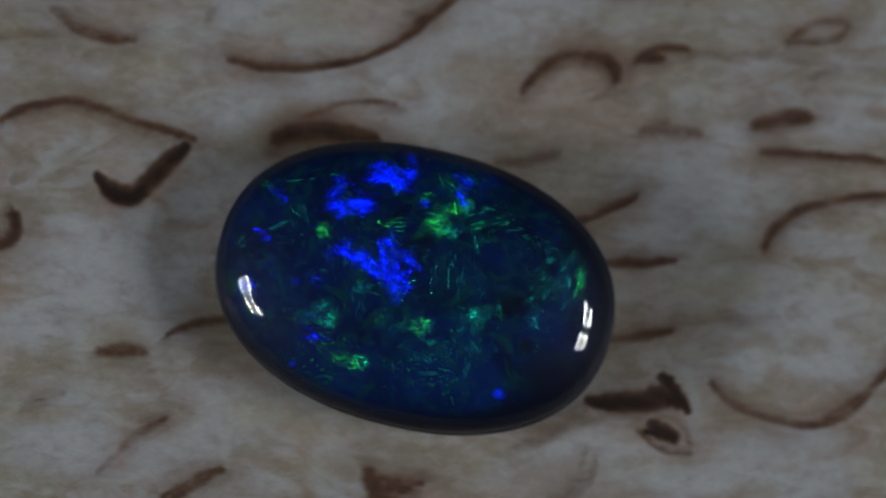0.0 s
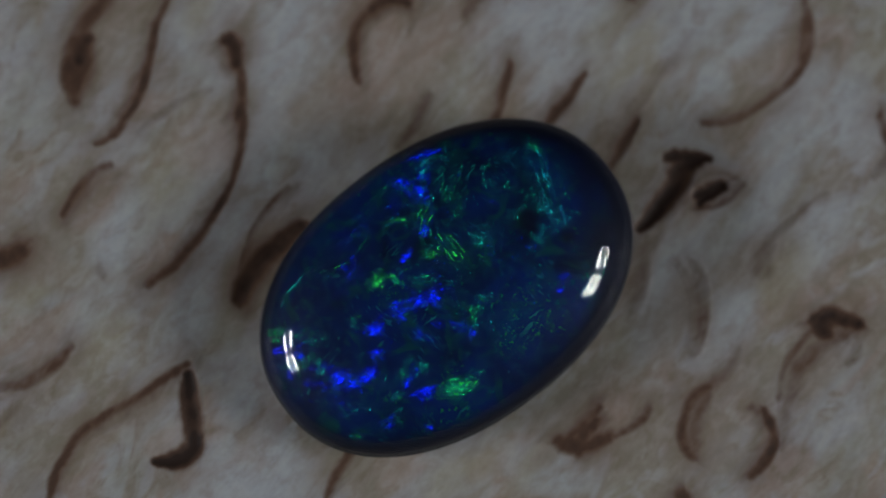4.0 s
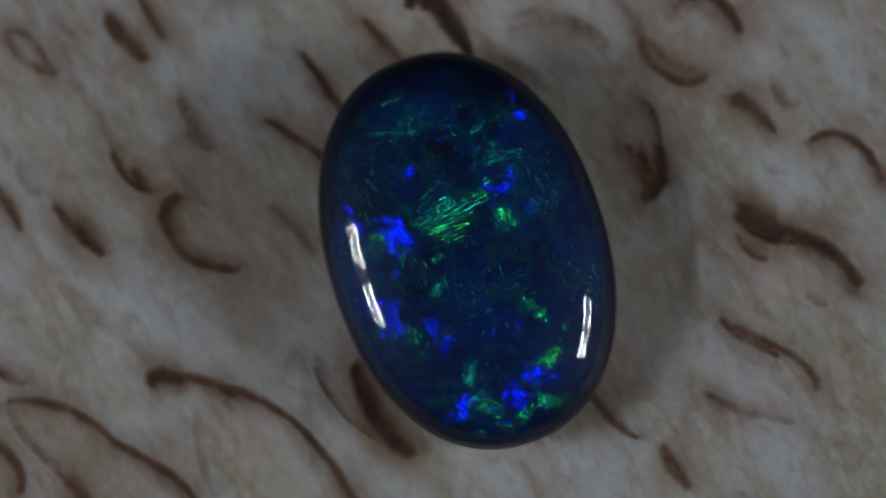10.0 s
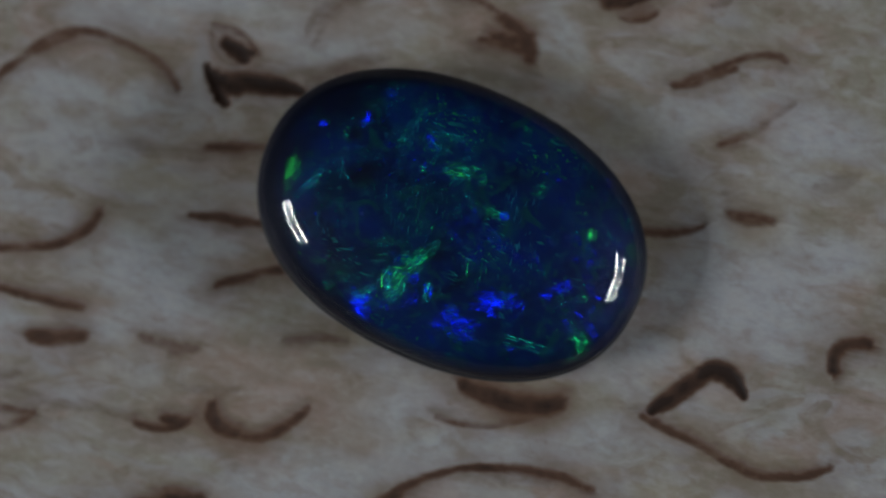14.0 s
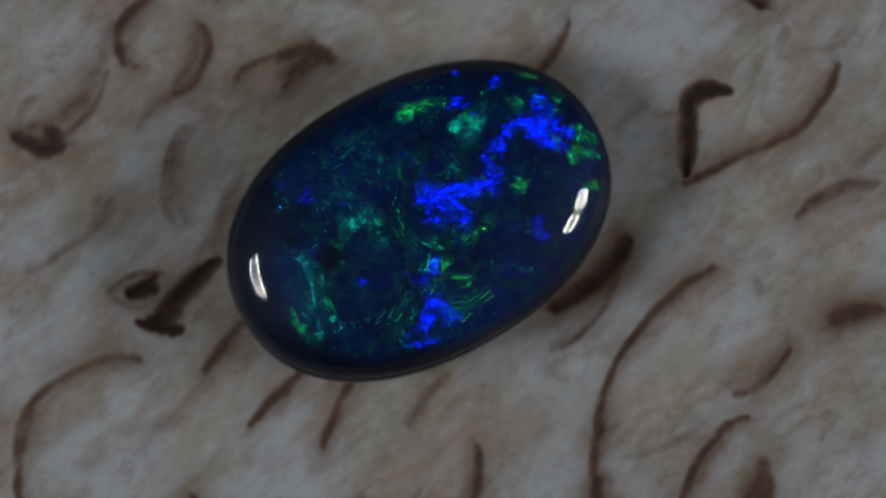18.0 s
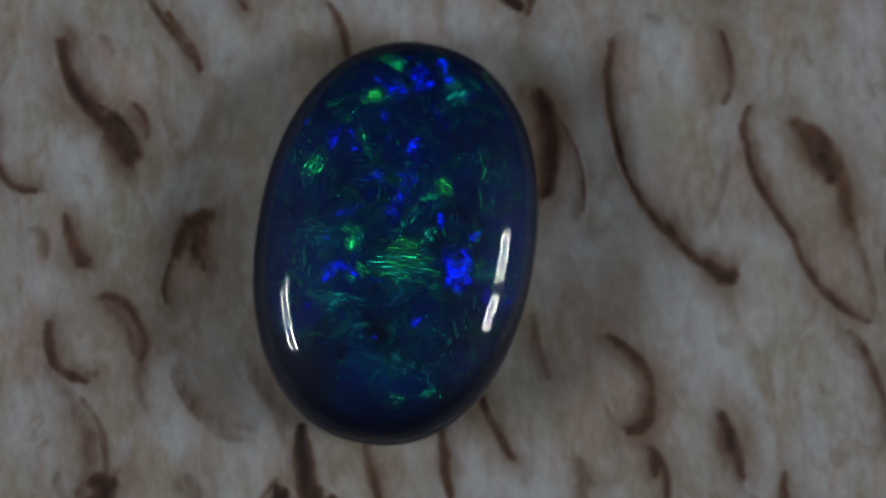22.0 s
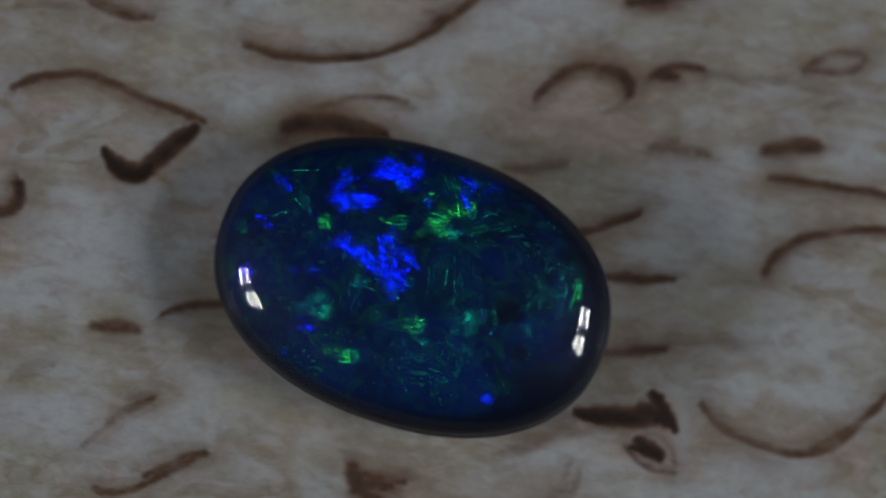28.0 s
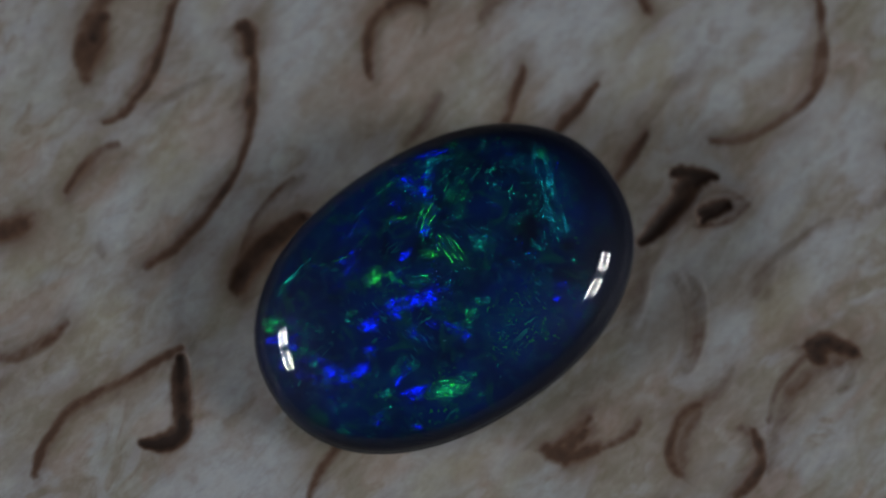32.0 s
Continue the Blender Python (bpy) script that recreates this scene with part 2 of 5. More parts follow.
fleck(-5.35, 4.25, -3.50, 5.31, -1.50, 5.43, 0.14, 0.60)
fleck(2.99, 6.21, 4.05, 7.40, 5.25, 7.68, 0.26, 0.75, 0.62, 0.62)
fleck(5.25, 7.68, 6.07, 7.42, 6.34, 6.82, 0.36, 1.00, 0.62, 0.62)
fleck(6.98, 7.58, 7.77, 8.02, 8.78, 8.10, 0.24, 0.80, 0.62, 0.62)
fleck(8.79, 7.96, 11.54, 7.86, 15.99, 7.72, 0.14, 0.30)
fleck(12.43, 8.53, 13.31, 9.26, 14.54, 9.38, 0.18, 0.60)
fleck(14.54, 9.38, 14.15, 8.74, 12.53, 8.53, 0.18, 0.60)
fleck(11.43, 5.49, 12.23, 5.74, 13.14, 5.90, 0.44, 0.70, 0.90, 0.90)
fleck(11.67, 4.52, 13.29, 4.54, 16.10, 4.44, 0.20, 0.70)
fleck(11.84, 1.11, 13.17, 2.53, 16.15, 3.22, 0.20, 0.80, 1.10, 0.50)
fleck(7.39, 5.01, 8.19, 5.14, 9.31, 5.06, 0.40, 0.45)
fleck(5.12, 1.61, 6.40, 2.18, 7.19, 2.63, 0.24, 0.75, 0.80, 0.40)
fleck(6.19, 0.10, 7.39, 0.23, 8.60, 0.38, 0.26, 0.75, 0.80, 0.50)
fleck(5.78, -4.74, 7.04, -4.75, 8.56, -4.52, 0.52, 1.12, 0.15, 1.00)
fleck(8.41, -3.80, 8.86, -4.24, 9.35, -4.90, 0.36, 1.15, 0.60, 0.35)
fleck(8.08, -5.45, 8.45, -5.69, 8.90, -5.89, 0.42, 1.08, 0.62, 0.62)
fleck(7.65, -5.77, 8.23, -5.20, 8.94, -5.30, 0.14, 0.35, 0.62, 0.62)
fleck(8.94, -5.30, 9.35, -5.68, 9.52, -6.37, 0.14, 0.40, 0.62, 0.62)
fleck(7.65, -5.77, 8.48, -6.33, 9.48, -6.42, 0.14, 0.50)
fleck(10.19, -3.92, 11.02, -4.68, 11.84, -4.94, 0.22, 0.65)
fleck(11.84, -4.94, 14.27, -5.11, 15.84, -3.91, 0.20, 0.65)
fleck(-9.09, -3.23, -8.16, -2.78, -7.08, -2.58, 0.26, 0.75, 0.30, 0.90)
fleck(-8.91, -8.96, -7.96, -8.32, -6.99, -7.87, 0.28, 0.70)
fleck(-1.73, -7.98, -1.02, -8.24, -0.43, -8.21, 0.48, 0.70)
fleck(-14.65, 0.64, -14.75, -0.19, -15.71, -0.47, 0.40, 1.00, 0.60, 0.60)
fleck(2.21, 3.48, 3.41, 3.69, 4.31, 3.95, 0.32, 0.45)
fleck(6.30, -2.53, 7.51, -2.42, 8.70, -2.09, 0.26, 0.65)
fleck(8.68, -1.58, 10.49, -1.38, 11.70, -1.51, 0.16, 0.30)
fleck(-10.48, -7.26, -9.82, -6.73, -9.06, -6.19, 0.28, 0.55)
fleck(14.19, -5.05, 15.75, -3.89, 17.04, -2.27, 0.20, 0.60)
fleck(7.60, -11.48, 8.12, -11.97, 8.54, -12.76, 0.42, 1.00, 0.62, 0.62)
fleck(7.43, -11.73, 6.05, -11.74, 4.57, -12.42, 0.18, 0.55)
fleck(-1.86, -7.87, -1.22, -8.52, -0.54, -8.93, 0.50, 0.90, 0.90, 0.50)
fleck(-0.54, -8.93, 0.39, -9.34, 1.25, -9.34, 0.16, 0.60)
fleck(-13.18, 7.60, -12.34, 7.25, -11.24, 7.10, 0.26, 0.55)
fleck(9.50, -14.43, 8.84, -14.21, 8.65, -14.81, 0.20, 0.55)
fleck(2.75, 15.54, 1.52, 15.65, -0.64, 15.02, 0.18, 0.50)
fleck(-0.83, 14.92, -2.86, 14.58, -4.08, 13.70, 0.52, 0.75, 0.62, 0.62)
fleck(2.78, 15.45, 1.66, 13.90, -0.19, 12.95, 0.20, 0.80)
fleck(-0.19, 12.95, -2.16, 11.75, -3.54, 11.39, 0.18, 0.80)
fleck(-3.54, 11.39, -4.34, 11.23, -4.97, 11.54, 0.18, 0.70)
fleck(0.96, 10.73, 1.03, 10.39, 0.61, 9.83, 0.48, 1.00)
fleck(0.67, 9.96, 0.18, 9.16, -0.86, 8.39, 0.24, 0.80)
fleck(-5.21, 10.62, -6.16, 10.93, -7.65, 10.64, 0.20, 0.75, 0.80, 0.30)
fleck(-9.61, 10.81, -10.20, 11.03, -11.17, 11.75, 0.60, 0.80, 1.20, 0.20)
fleck(1.82, -10.40, 2.59, -10.16, 3.20, -10.39, 0.24, 0.65)
fleck(3.94, -12.36, 3.22, -13.42, 1.90, -13.61, 0.26, 0.85)
fleck(1.82, -10.40, 1.14, -10.93, 0.94, -11.61, 0.22, 0.75)
fleck(-1.90, -12.82, -1.04, -12.63, -0.35, -12.31, 0.42, 0.90, 0.10, 1.10)
fleck(-0.56, -13.54, -1.17, -13.62, -1.49, -13.93, 0.30, 0.50)
fleck(-8.15, 8.47, -8.22, 8.34, -8.28, 8.22, 0.28, 0.40)
fleck(8.66, -8.37, 7.94, -8.81, 7.61, -9.12, 0.16, 0.35)
fleck(11.39, 13.03, 9.76, 12.30, 8.06, 12.20, 0.26, 0.70)
fleck(10.07, 11.25, 9.33, 11.24, 8.89, 11.12, 0.36, 0.45)
fleck(8.08, 10.76, 6.87, 10.47, 5.91, 10.10, 0.42, 0.80, 0.62, 0.62)
fleck(-4.15, -10.47, -4.95, -10.85, -5.26, -11.39, 0.90, 1.00, 0.90, 0.30)
fleck(-5.22, -11.40, -6.50, -12.44, -8.04, -12.76, 0.38, 1.00, 0.90, 0.60)
fleck(-2.78, -13.85, -3.55, -15.11, -5.24, -15.31, 0.22, 0.75, 0.40, 0.80)
fleck(-7.12, -7.96, -7.85, -8.52, -8.69, -9.15, 0.26, 0.70)
fleck(-8.69, -9.15, -9.82, -9.72, -10.62, -9.65, 0.20, 0.65)
fleck(6.67, -11.97, 5.14, -12.27, 4.65, -12.57, 0.16, 0.40)
fleck(3.41, -16.61, 2.57, -16.63, 1.93, -16.70, 0.26, 0.40)
fleck(3.08, 14.75, 4.51, 15.58, 6.86, 16.14, 0.20, 0.65)
fleck(-5.72, -15.39, -4.89, -15.44, -4.14, -15.09, 0.22, 0.50)
fleck(-11.46, -3.95, -10.47, -3.87, -9.91, -3.90, 0.44, 0.60)
fleck(-7.65, -10.93, -7.95, -11.11, -8.21, -11.27, 0.20, 0.40)
fleck(7.82, -4.51, 8.50, -4.39, 8.98, -4.67, 0.70, 1.15, 0.40, 0.40)
fleck(3.04, -13.49, 3.77, -12.92, 3.68, -11.93, 0.32, 0.55)
fleck(1.22, -11.43, 2.02, -10.79, 2.99, -10.56, 0.32, 0.50)
fleck(7.80, -12.64, 6.33, -12.20, 4.76, -12.84, 0.60, 0.50)
fleck(7.43, -12.08, 7.71, -11.84, 8.14, -11.88, 0.62, 1.10, 0.70, 0.70)
fleck(7.89, -5.71, 8.64, -6.05, 9.40, -6.38, 0.40, 0.36, 0.60, 0.10)
fleck(-3.17, 14.00, -2.81, 14.23, -2.36, 14.34, 0.50, 1.10, 0.50, 0.80)
fleck(-4.34, 13.21, -3.52, 13.73, -2.59, 14.15, 0.60, 0.75, 0.60, 0.60)
fleck(-1.68, -7.79, -0.91, -8.05, 0.10, -8.04, 0.30, 0.70, 0.80, 0.30)
fleck(3.89, -9.25, 5.24, -8.42, 5.79, -7.36, 0.22, 0.40, 0.40, 0.40)
fleck(3.37, -6.61, 4.83, -5.78, 5.74, -4.99, 0.42, 0.40, 0.40, 0.60)
fleck(7.63, -9.22, 8.15, -8.79, 8.60, -8.50, 0.50, 0.40, 0.50, 0.50)
fleck(-0.22, 16.60, 0.66, 16.26, 1.80, 16.66, 0.28, 0.85, 0.50, 0.50)
fleck(-12.04, 13.54, -10.92, 14.04, -10.02, 14.68, 0.26, 0.85, 0.60, 0.40)
fleck(14.67, -8.42, 14.11, -9.61, 13.92, -11.24, 0.42, 0.78, 0.50, 0.50)
fleck(12.83, -9.67, 13.48, -9.70, 14.08, -9.56, 0.42, 0.40, 0.50, 0.70)
fleck(3.83, -8.92, 5.24, -7.90, 5.88, -6.43, 0.28, 0.29, 0.50, 0.30)
fleck(7.37, -9.05, 8.08, -8.48, 10.01, -8.53, 0.26, 0.36, 0.80, 0.20)
fleck(3.76, -5.98, 5.80, -5.39, 7.67, -5.22, 0.45, 0.32, 0.60, 0.30)
fleck(-13.62, -5.80, -13.21, -5.71, -12.72, -5.55, 0.42, 0.30, 0.50, 0.50)
fleck(-9.83, -6.40, -9.19, -6.16, -8.41, -5.84, 0.26, 0.34, 0.50, 0.50)
fleck(-4.06, 10.74, -2.38, 10.54, -0.80, 9.90, 0.28, 0.30, 0.50, 0.30)
fleck(5.60, -7.56, 5.08, -8.32, 4.17, -8.91, 0.20, 0.42, 0.40, 0.40)
fleck(7.55, -9.09, 8.51, -8.42, 11.25, -8.82, 0.16, 0.36, 1.30, 0.30)
fleck(3.12, -10.40, 3.97, -10.45, 4.93, -10.28, 0.42, 0.44, 0.60, 0.30)
fleck(8.17, -2.31, 9.85, -1.66, 12.49, -1.45, 0.30, 0.32, 0.40, 0.50)
fleck(3.54, -6.56, 4.35, -6.20, 4.99, -5.67, 0.42, 0.40, 0.50, 0.30)
fleck(13.71, 8.68, 13.17, 8.59, 12.34, 8.57, 0.24, 0.44, 0.50, 0.50)
fleck(10.99, 7.63, 9.77, 7.86, 8.56, 7.87, 0.20, 0.28, 0.30, 0.60)
fleck(7.89, 7.71, 7.46, 7.68, 7.12, 7.62, 0.26, 0.80, 0.50, 0.70)
fleck(7.03, 10.39, 6.64, 10.40, 6.32, 10.30, 0.40, 1.00, 0.50, 0.50)
fleck(-9.20, -6.17, -10.12, -7.00, -11.27, -8.22, 0.16, 0.38, 0.60, 0.40)
fleck(-0.33, -8.21, -1.13, -8.23, -1.55, -8.35, 0.45, 0.95, 0.30, 0.80)
fleck(-16.12, -6.96, -16.47, -6.76, -16.86, -6.67, 0.40, 0.70, 0.50, 0.50)
fleck(-13.09, -5.78, -13.58, -5.83, -14.05, -6.07, 0.30, 0.29, 0.50, 0.50)
fleck(14.43, 7.68, 13.74, 7.52, 13.23, 7.25, 0.18, 0.34, 0.50, 0.40)
fleck(12.19, 8.02, 11.55, 7.96, 10.84, 7.94, 0.24, 0.34, 0.50, 0.40)
fleck(7.58, 6.53, 6.58, 6.40, 5.62, 6.02, 0.24, 0.30, 0.40, 0.40)
fleck(-8.97, -6.45, -9.48, -6.75, -9.96, -7.21, 0.32, 0.34, 0.50, 0.40)
fleck(-12.81, -5.80, -13.46, -6.00, -14.07, -6.23, 0.22, 0.29, 0.40, 0.40)
fleck(-9.60, -4.60, -9.95, -4.50, -10.36, -4.39, 0.36, 0.27, 0.50, 0.50)
fleck(6.25, -6.95, 5.36, -8.26, 3.78, -9.18, 0.40, 0.38, 0.40, 0.40)
fleck(5.79, -12.14, 4.72, -12.75, 3.25, -13.74, 0.36, 0.44, 0.60, 0.20)
fleck(10.47, -8.54, 9.12, -8.60, 8.17, -8.47, 0.24, 0.34, 0.40, 0.40)
fleck(8.06, -13.13, 7.68, -13.43, 7.17, -13.44, 0.34, 0.40, 0.50, 0.40)
fleck(8.21, 5.42, 7.93, 5.15, 7.64, 4.91, 0.40, 0.44, 0.50, 0.40)
fleck(-4.50, -10.30, -5.25, -10.78, -5.72, -11.50, 0.16, 1.15, 0.50, 0.50)
fleck(-4.44, -9.90, -5.16, -9.85, -5.81, -10.30, 0.16, 0.60, 0.40, 0.30)
fleck(7.87, -5.74, 8.24, -5.77, 8.67, -5.93, 0.16, 1.10, 0.40, 0.40)


ZONES = []


def zone(x, y, rx, ry, turn, tone):
    """A soft cloud of colour in the wood (millimetres, degrees): pale, rosy, brown or gold."""
    ZONES.append((x, y, rx, ry, radians(turn), tone))


zone(0.8, 7.9, 1.0, 3.8, 285, "pale")
zone(-5.0, 6.1, 0.8, 3.0, 285, "pale")
zone(7.9, 1.3, 0.9, 1.8, 285, "pale")
zone(-5.9, -6.1, 1.0, 1.2, 285, "pale")
zone(-6.7, 8.7, 0.9, 1.8, 285, "pale")
zone(9.9, -9.7, 1.0, 1.8, 285, "pale")
zone(-8.0, 1.6, 0.8, 1.2, 285, "pale")
zone(0.9, 12.2, 0.7, 2.4, 285, "pale")
zone(5.7, -9.3, 0.9, 2.4, 285, "pale")
zone(-3.3, -12.3, 1.0, 1.6, 285, "pale")
zone(-11.5, -1.1, 2.6, 2.2, 0, "pale")
zone(-4.4, 8.0, 3.0, 0.8, 0, "pale")
zone(-9.0, 7.5, 1.2, 1.0, 0, "pale")
zone(9.7, 2.7, 3.0, 1.1, 0, "pale")
zone(-13.8, -2.9, 1.8, 1.0, 0, "pale")
zone(12.9, -6.0, 2.4, 0.8, 0, "pale")
zone(-8.8, -7.6, 1.8, 0.8, 0, "pale")
zone(-4.3, 5.7, 2.4, 0.5, 0, "pale")
zone(14.7, 5.7, 1.8, 0.6, 0, "pale")
zone(0.5, 5.7, 1.2, 1.0, 0, "pale")
zone(7.4, 0.5, 0.7, 2.4, 94, "pale")
zone(-1.3, 7.1, 1.0, 3.4, 114, "pale")
zone(-7.2, 5.0, 1.0, 1.6, 94, "pale")
zone(-8.8, -1.2, 1.4, 0.8, 124, "pale")
zone(-10.6, -2.7, 2.4, 2.0, 203, "pale")
zone(9.4, 4.3, 3.0, 0.9, 203, "pale")
zone(4.7, -6.9, 2.2, 0.7, 203, "pale")
zone(-12.4, -6.7, 1.6, 1.8, 203, "pale")
zone(-0.7, 7.1, 2.4, 0.7, 203, "pale")
zone(-9.1, -1.7, 2.2, 0.8, 72, "pale")
zone(8.6, 4.3, 2.6, 0.8, 72, "pale")
zone(-7.1, -6.6, 1.2, 1.4, 117, "pale")
zone(-2.7, -8.3, 1.0, 1.8, 203, "pale")
zone(9.0, -1.3, 1.2, 1.2, 233, "pale")
zone(-10.5, -2.1, 1.4, 1.4, 150, "pale")
zone(-9.1, 7.0, 2.4, 0.8, 170, "pale")
zone(-10.5, 0.8, 1.2, 0.8, 150, "pale")
zone(3.9, 5.5, 1.8, 0.9, 15, "rosy")
zone(4.7, 6.5, 1.2, 0.6, 0, "rosy")
zone(-6.4, -4.3, 1.2, 0.8, 0, "rosy")
zone(3.9, 5.2, 0.8, 1.2, 2, "rosy")
zone(3.2, 6.0, 1.6, 0.8, 39, "rosy")
zone(-10.4, 3.9, 1.8, 0.5, 15, "brown")
zone(-12.4, 4.2, 1.8, 0.5, 5, "brown")
zone(7.8, 5.2, 2.2, 0.7, 0, "brown")
zone(7.9, -1.6, 1.8, 0.8, 0, "brown")
zone(13.4, -4.1, 1.8, 0.7, 0, "brown")
zone(-1.2, 14.2, 0.9, 2.8, 285, "brown")
zone(2.5, -11.3, 1.1, 1.2, 285, "brown")
zone(1.9, 5.1, 1.0, 1.6, 255, "brown")
zone(4.3, -7.6, 0.8, 2.0, 275, "brown")
zone(4.0, 6.8, 0.7, 1.4, 285, "brown")
zone(-0.0, -8.6, 0.9, 1.4, 255, "brown")
zone(3.1, -11.0, 2.2, 1.0, 296, "brown")
zone(-5.1, -10.5, 1.2, 0.9, 286, "brown")
zone(6.3, 10.6, 2.4, 0.6, 203, "brown")
zone(1.0, -8.4, 1.4, 1.2, 243, "brown")
zone(1.0, -3.4, 1.2, 0.8, 150, "brown")
zone(7.3, -8.3, 1.6, 0.8, 180, "brown")
zone(1.9, -11.5, 1.4, 1.4, 72, "brown")
zone(-3.4, 14.2, 1.2, 1.0, 122, "brown")
zone(-13.6, -6.3, 1.8, 0.3, 5, "gold")
zone(-14.8, 7.2, 1.8, 0.4, 0, "gold")
zone(9.9, -0.7, 2.4, 0.4, 0, "gold")
zone(-2.1, -7.6, 2.2, 0.5, 0, "gold")
zone(9.9, -1.3, 2.6, 0.4, 213, "gold")
zone(2.6, 3.9, 1.8, 0.5, 213, "gold")
zone(8.0, -9.8, 1.0, 1.4, 104, "gold")
zone(-10.4, 9.8, 0.8, 1.6, 275, "gold")
zone(-10.8, -3.8, 1.0, 1.2, 9, "gold")
zone(12.9, -1.3, 3.0, 1.1, 0, "pale")
zone(11.0, -3.1, 1.8, 0.8, 10, "pale")
zone(14.6, -2.9, 1.8, 0.8, 0, "pale")
zone(-2.1, -7.6, 2.0, 0.7, 0, "pale")
zone(4.6, -7.2, 2.4, 1.2, 191, "pale")
zone(1.3, 8.2, 0.9, 2.2, 109, "pale")
zone(6.1, 5.3, 1.2, 1.6, 280, "brown")
zone(-2.2, 8.7, 1.2, 1.4, 280, "rosy")
zone(5.8, 5.1, 1.8, 0.8, 191, "rosy")
zone(2.9, 6.1, 1.8, 0.8, 359, "rosy")
zone(1.5, 6.5, 1.4, 1.8, 65, "brown")
zone(6.1, -12.4, 1.4, 0.9, 177, "brown")
zone(2.2, -10.9, 0.8, 1.2, 137, "brown")
zone(-5.5, -11.4, 1.8, 0.8, 65, "brown")
zone(13.6, -3.1, 1.8, 0.8, 322, "pale")
zone(0.8, 9.4, 1.0, 2.4, 235, "pale")
zone(-3.5, 4.8, 1.5, 0.4, 0, "brown")
zone(-2.6, 14.6, 0.5, 1.4, 285, "brown")
zone(3.4, 9.7, 4.2, 1.0, 204, "pale")
zone(5.7, 11.2, 2.6, 0.6, 195, "pale")
zone(-4.4, 6.0, 3.4, 0.8, 190, "pale")
zone(-7.5, 4.8, 1.8, 0.8, 190, "pale")
zone(4.6, 6.2, 1.4, 0.8, 213, "rosy")
zone(-0.4, 14.5, 1.8, 0.8, 213, "brown")
zone(-4.3, 8.6, 2.2, 1.0, 201, "gold")
zone(-9.3, 10.0, 1.6, 0.8, 276, "brown")
zone(6.1, -12.8, 1.8, 0.7, 191, "brown")
zone(4.9, -8.1, 1.8, 0.7, 231, "brown")
zone(8.4, -7.9, 1.8, 1.0, 189, "pale")
zone(-0.3, -16.0, 2.2, 0.8, 188, "pale")
zone(-0.3, -8.6, 1.4, 0.7, 357, "rosy")
zone(-5.0, -10.7, 1.2, 0.8, 214, "brown")
zone(10.1, 2.1, 2.6, 0.9, 179, "pale")
zone(3.2, 9.4, 3.0, 0.9, 215, "pale")
zone(-12.6, -7.2, 2.2, 1.2, 190, "pale")
zone(-6.8, -10.6, 1.8, 0.7, 218, "rosy")
zone(-5.3, -10.7, 1.4, 0.6, 212, "brown")
zone(4.6, 6.9, 1.2, 0.7, 185, "brown")
zone(-12.6, -1.8, 2.2, 1.6, 209, "pale")
zone(10.7, -7.2, 3.0, 0.8, 187, "pale")
zone(10.0, -4.9, 1.4, 0.4, 101, "pale")
zone(-12.9, 4.0, 1.6, 0.4, 178, "gold")
zone(-11.1, 2.6, 1.2, 0.5, 173, "rosy")
zone(4.8, 7.1, 1.0, 0.5, 204, "brown")
zone(-12.5, -0.8, 2.6, 1.0, 2, "pale")
zone(13.4, -7.1, 2.2, 0.8, 12, "pale")
zone(9.5, 2.7, 2.4, 0.9, 17, "pale")
zone(-5.2, -6.1, 2.4, 0.8, 359, "gold")
zone(-1.4, 6.6, 3.2, 0.6, 33, "pale")
zone(-3.3, 15.0, 2.6, 0.6, 17, "pale")
zone(-10.0, 6.6, 1.2, 0.8, 17, "gold")
zone(-9.3, 4.3, 1.4, 0.4, 161, "pale")
zone(-3.0, 13.9, 1.6, 0.7, 19, "brown")
zone(1.4, 12.1, 1.4, 0.6, 25, "gold")


def tone_at(x, y, tone):
    """How strongly one tone of cloud shows, 0 to 1."""
    out = np.zeros_like(x)
    wx, wy = x + 0.55 * wave(x, y, 1.3, 21) + 0.2 * wave(x, y, 4.0, 22), y + 0.45 * wave(x, y, 1.3, 23) + 0.2 * wave(x, y, 4.0, 24)
    for zx, zy, rx, ry, turn, kind in ZONES:
        if kind == tone:
            c, s = math.cos(turn), math.sin(turn)
            a, b = (c * (wx - zx) + s * (wy - zy)) / rx, (c * (wy - zy) - s * (wx - zx)) / ry
            out = np.maximum(out, np.clip(1.35 - np.sqrt(a * a + b * b), 0, 1))
    return np.clip(out * out * (3 - 2 * out), 0, 1)


def wave(x, y, scale, seed):
    """Cheap smooth unevenness between -1 and 1."""
    k = np.random.RandomState(seed).uniform(-1, 1, (7, 3))
    out = 0
    for a, b, c in k:
        out = out + np.sin((a * x + b * y) * scale + c * 9)
    return out / 7


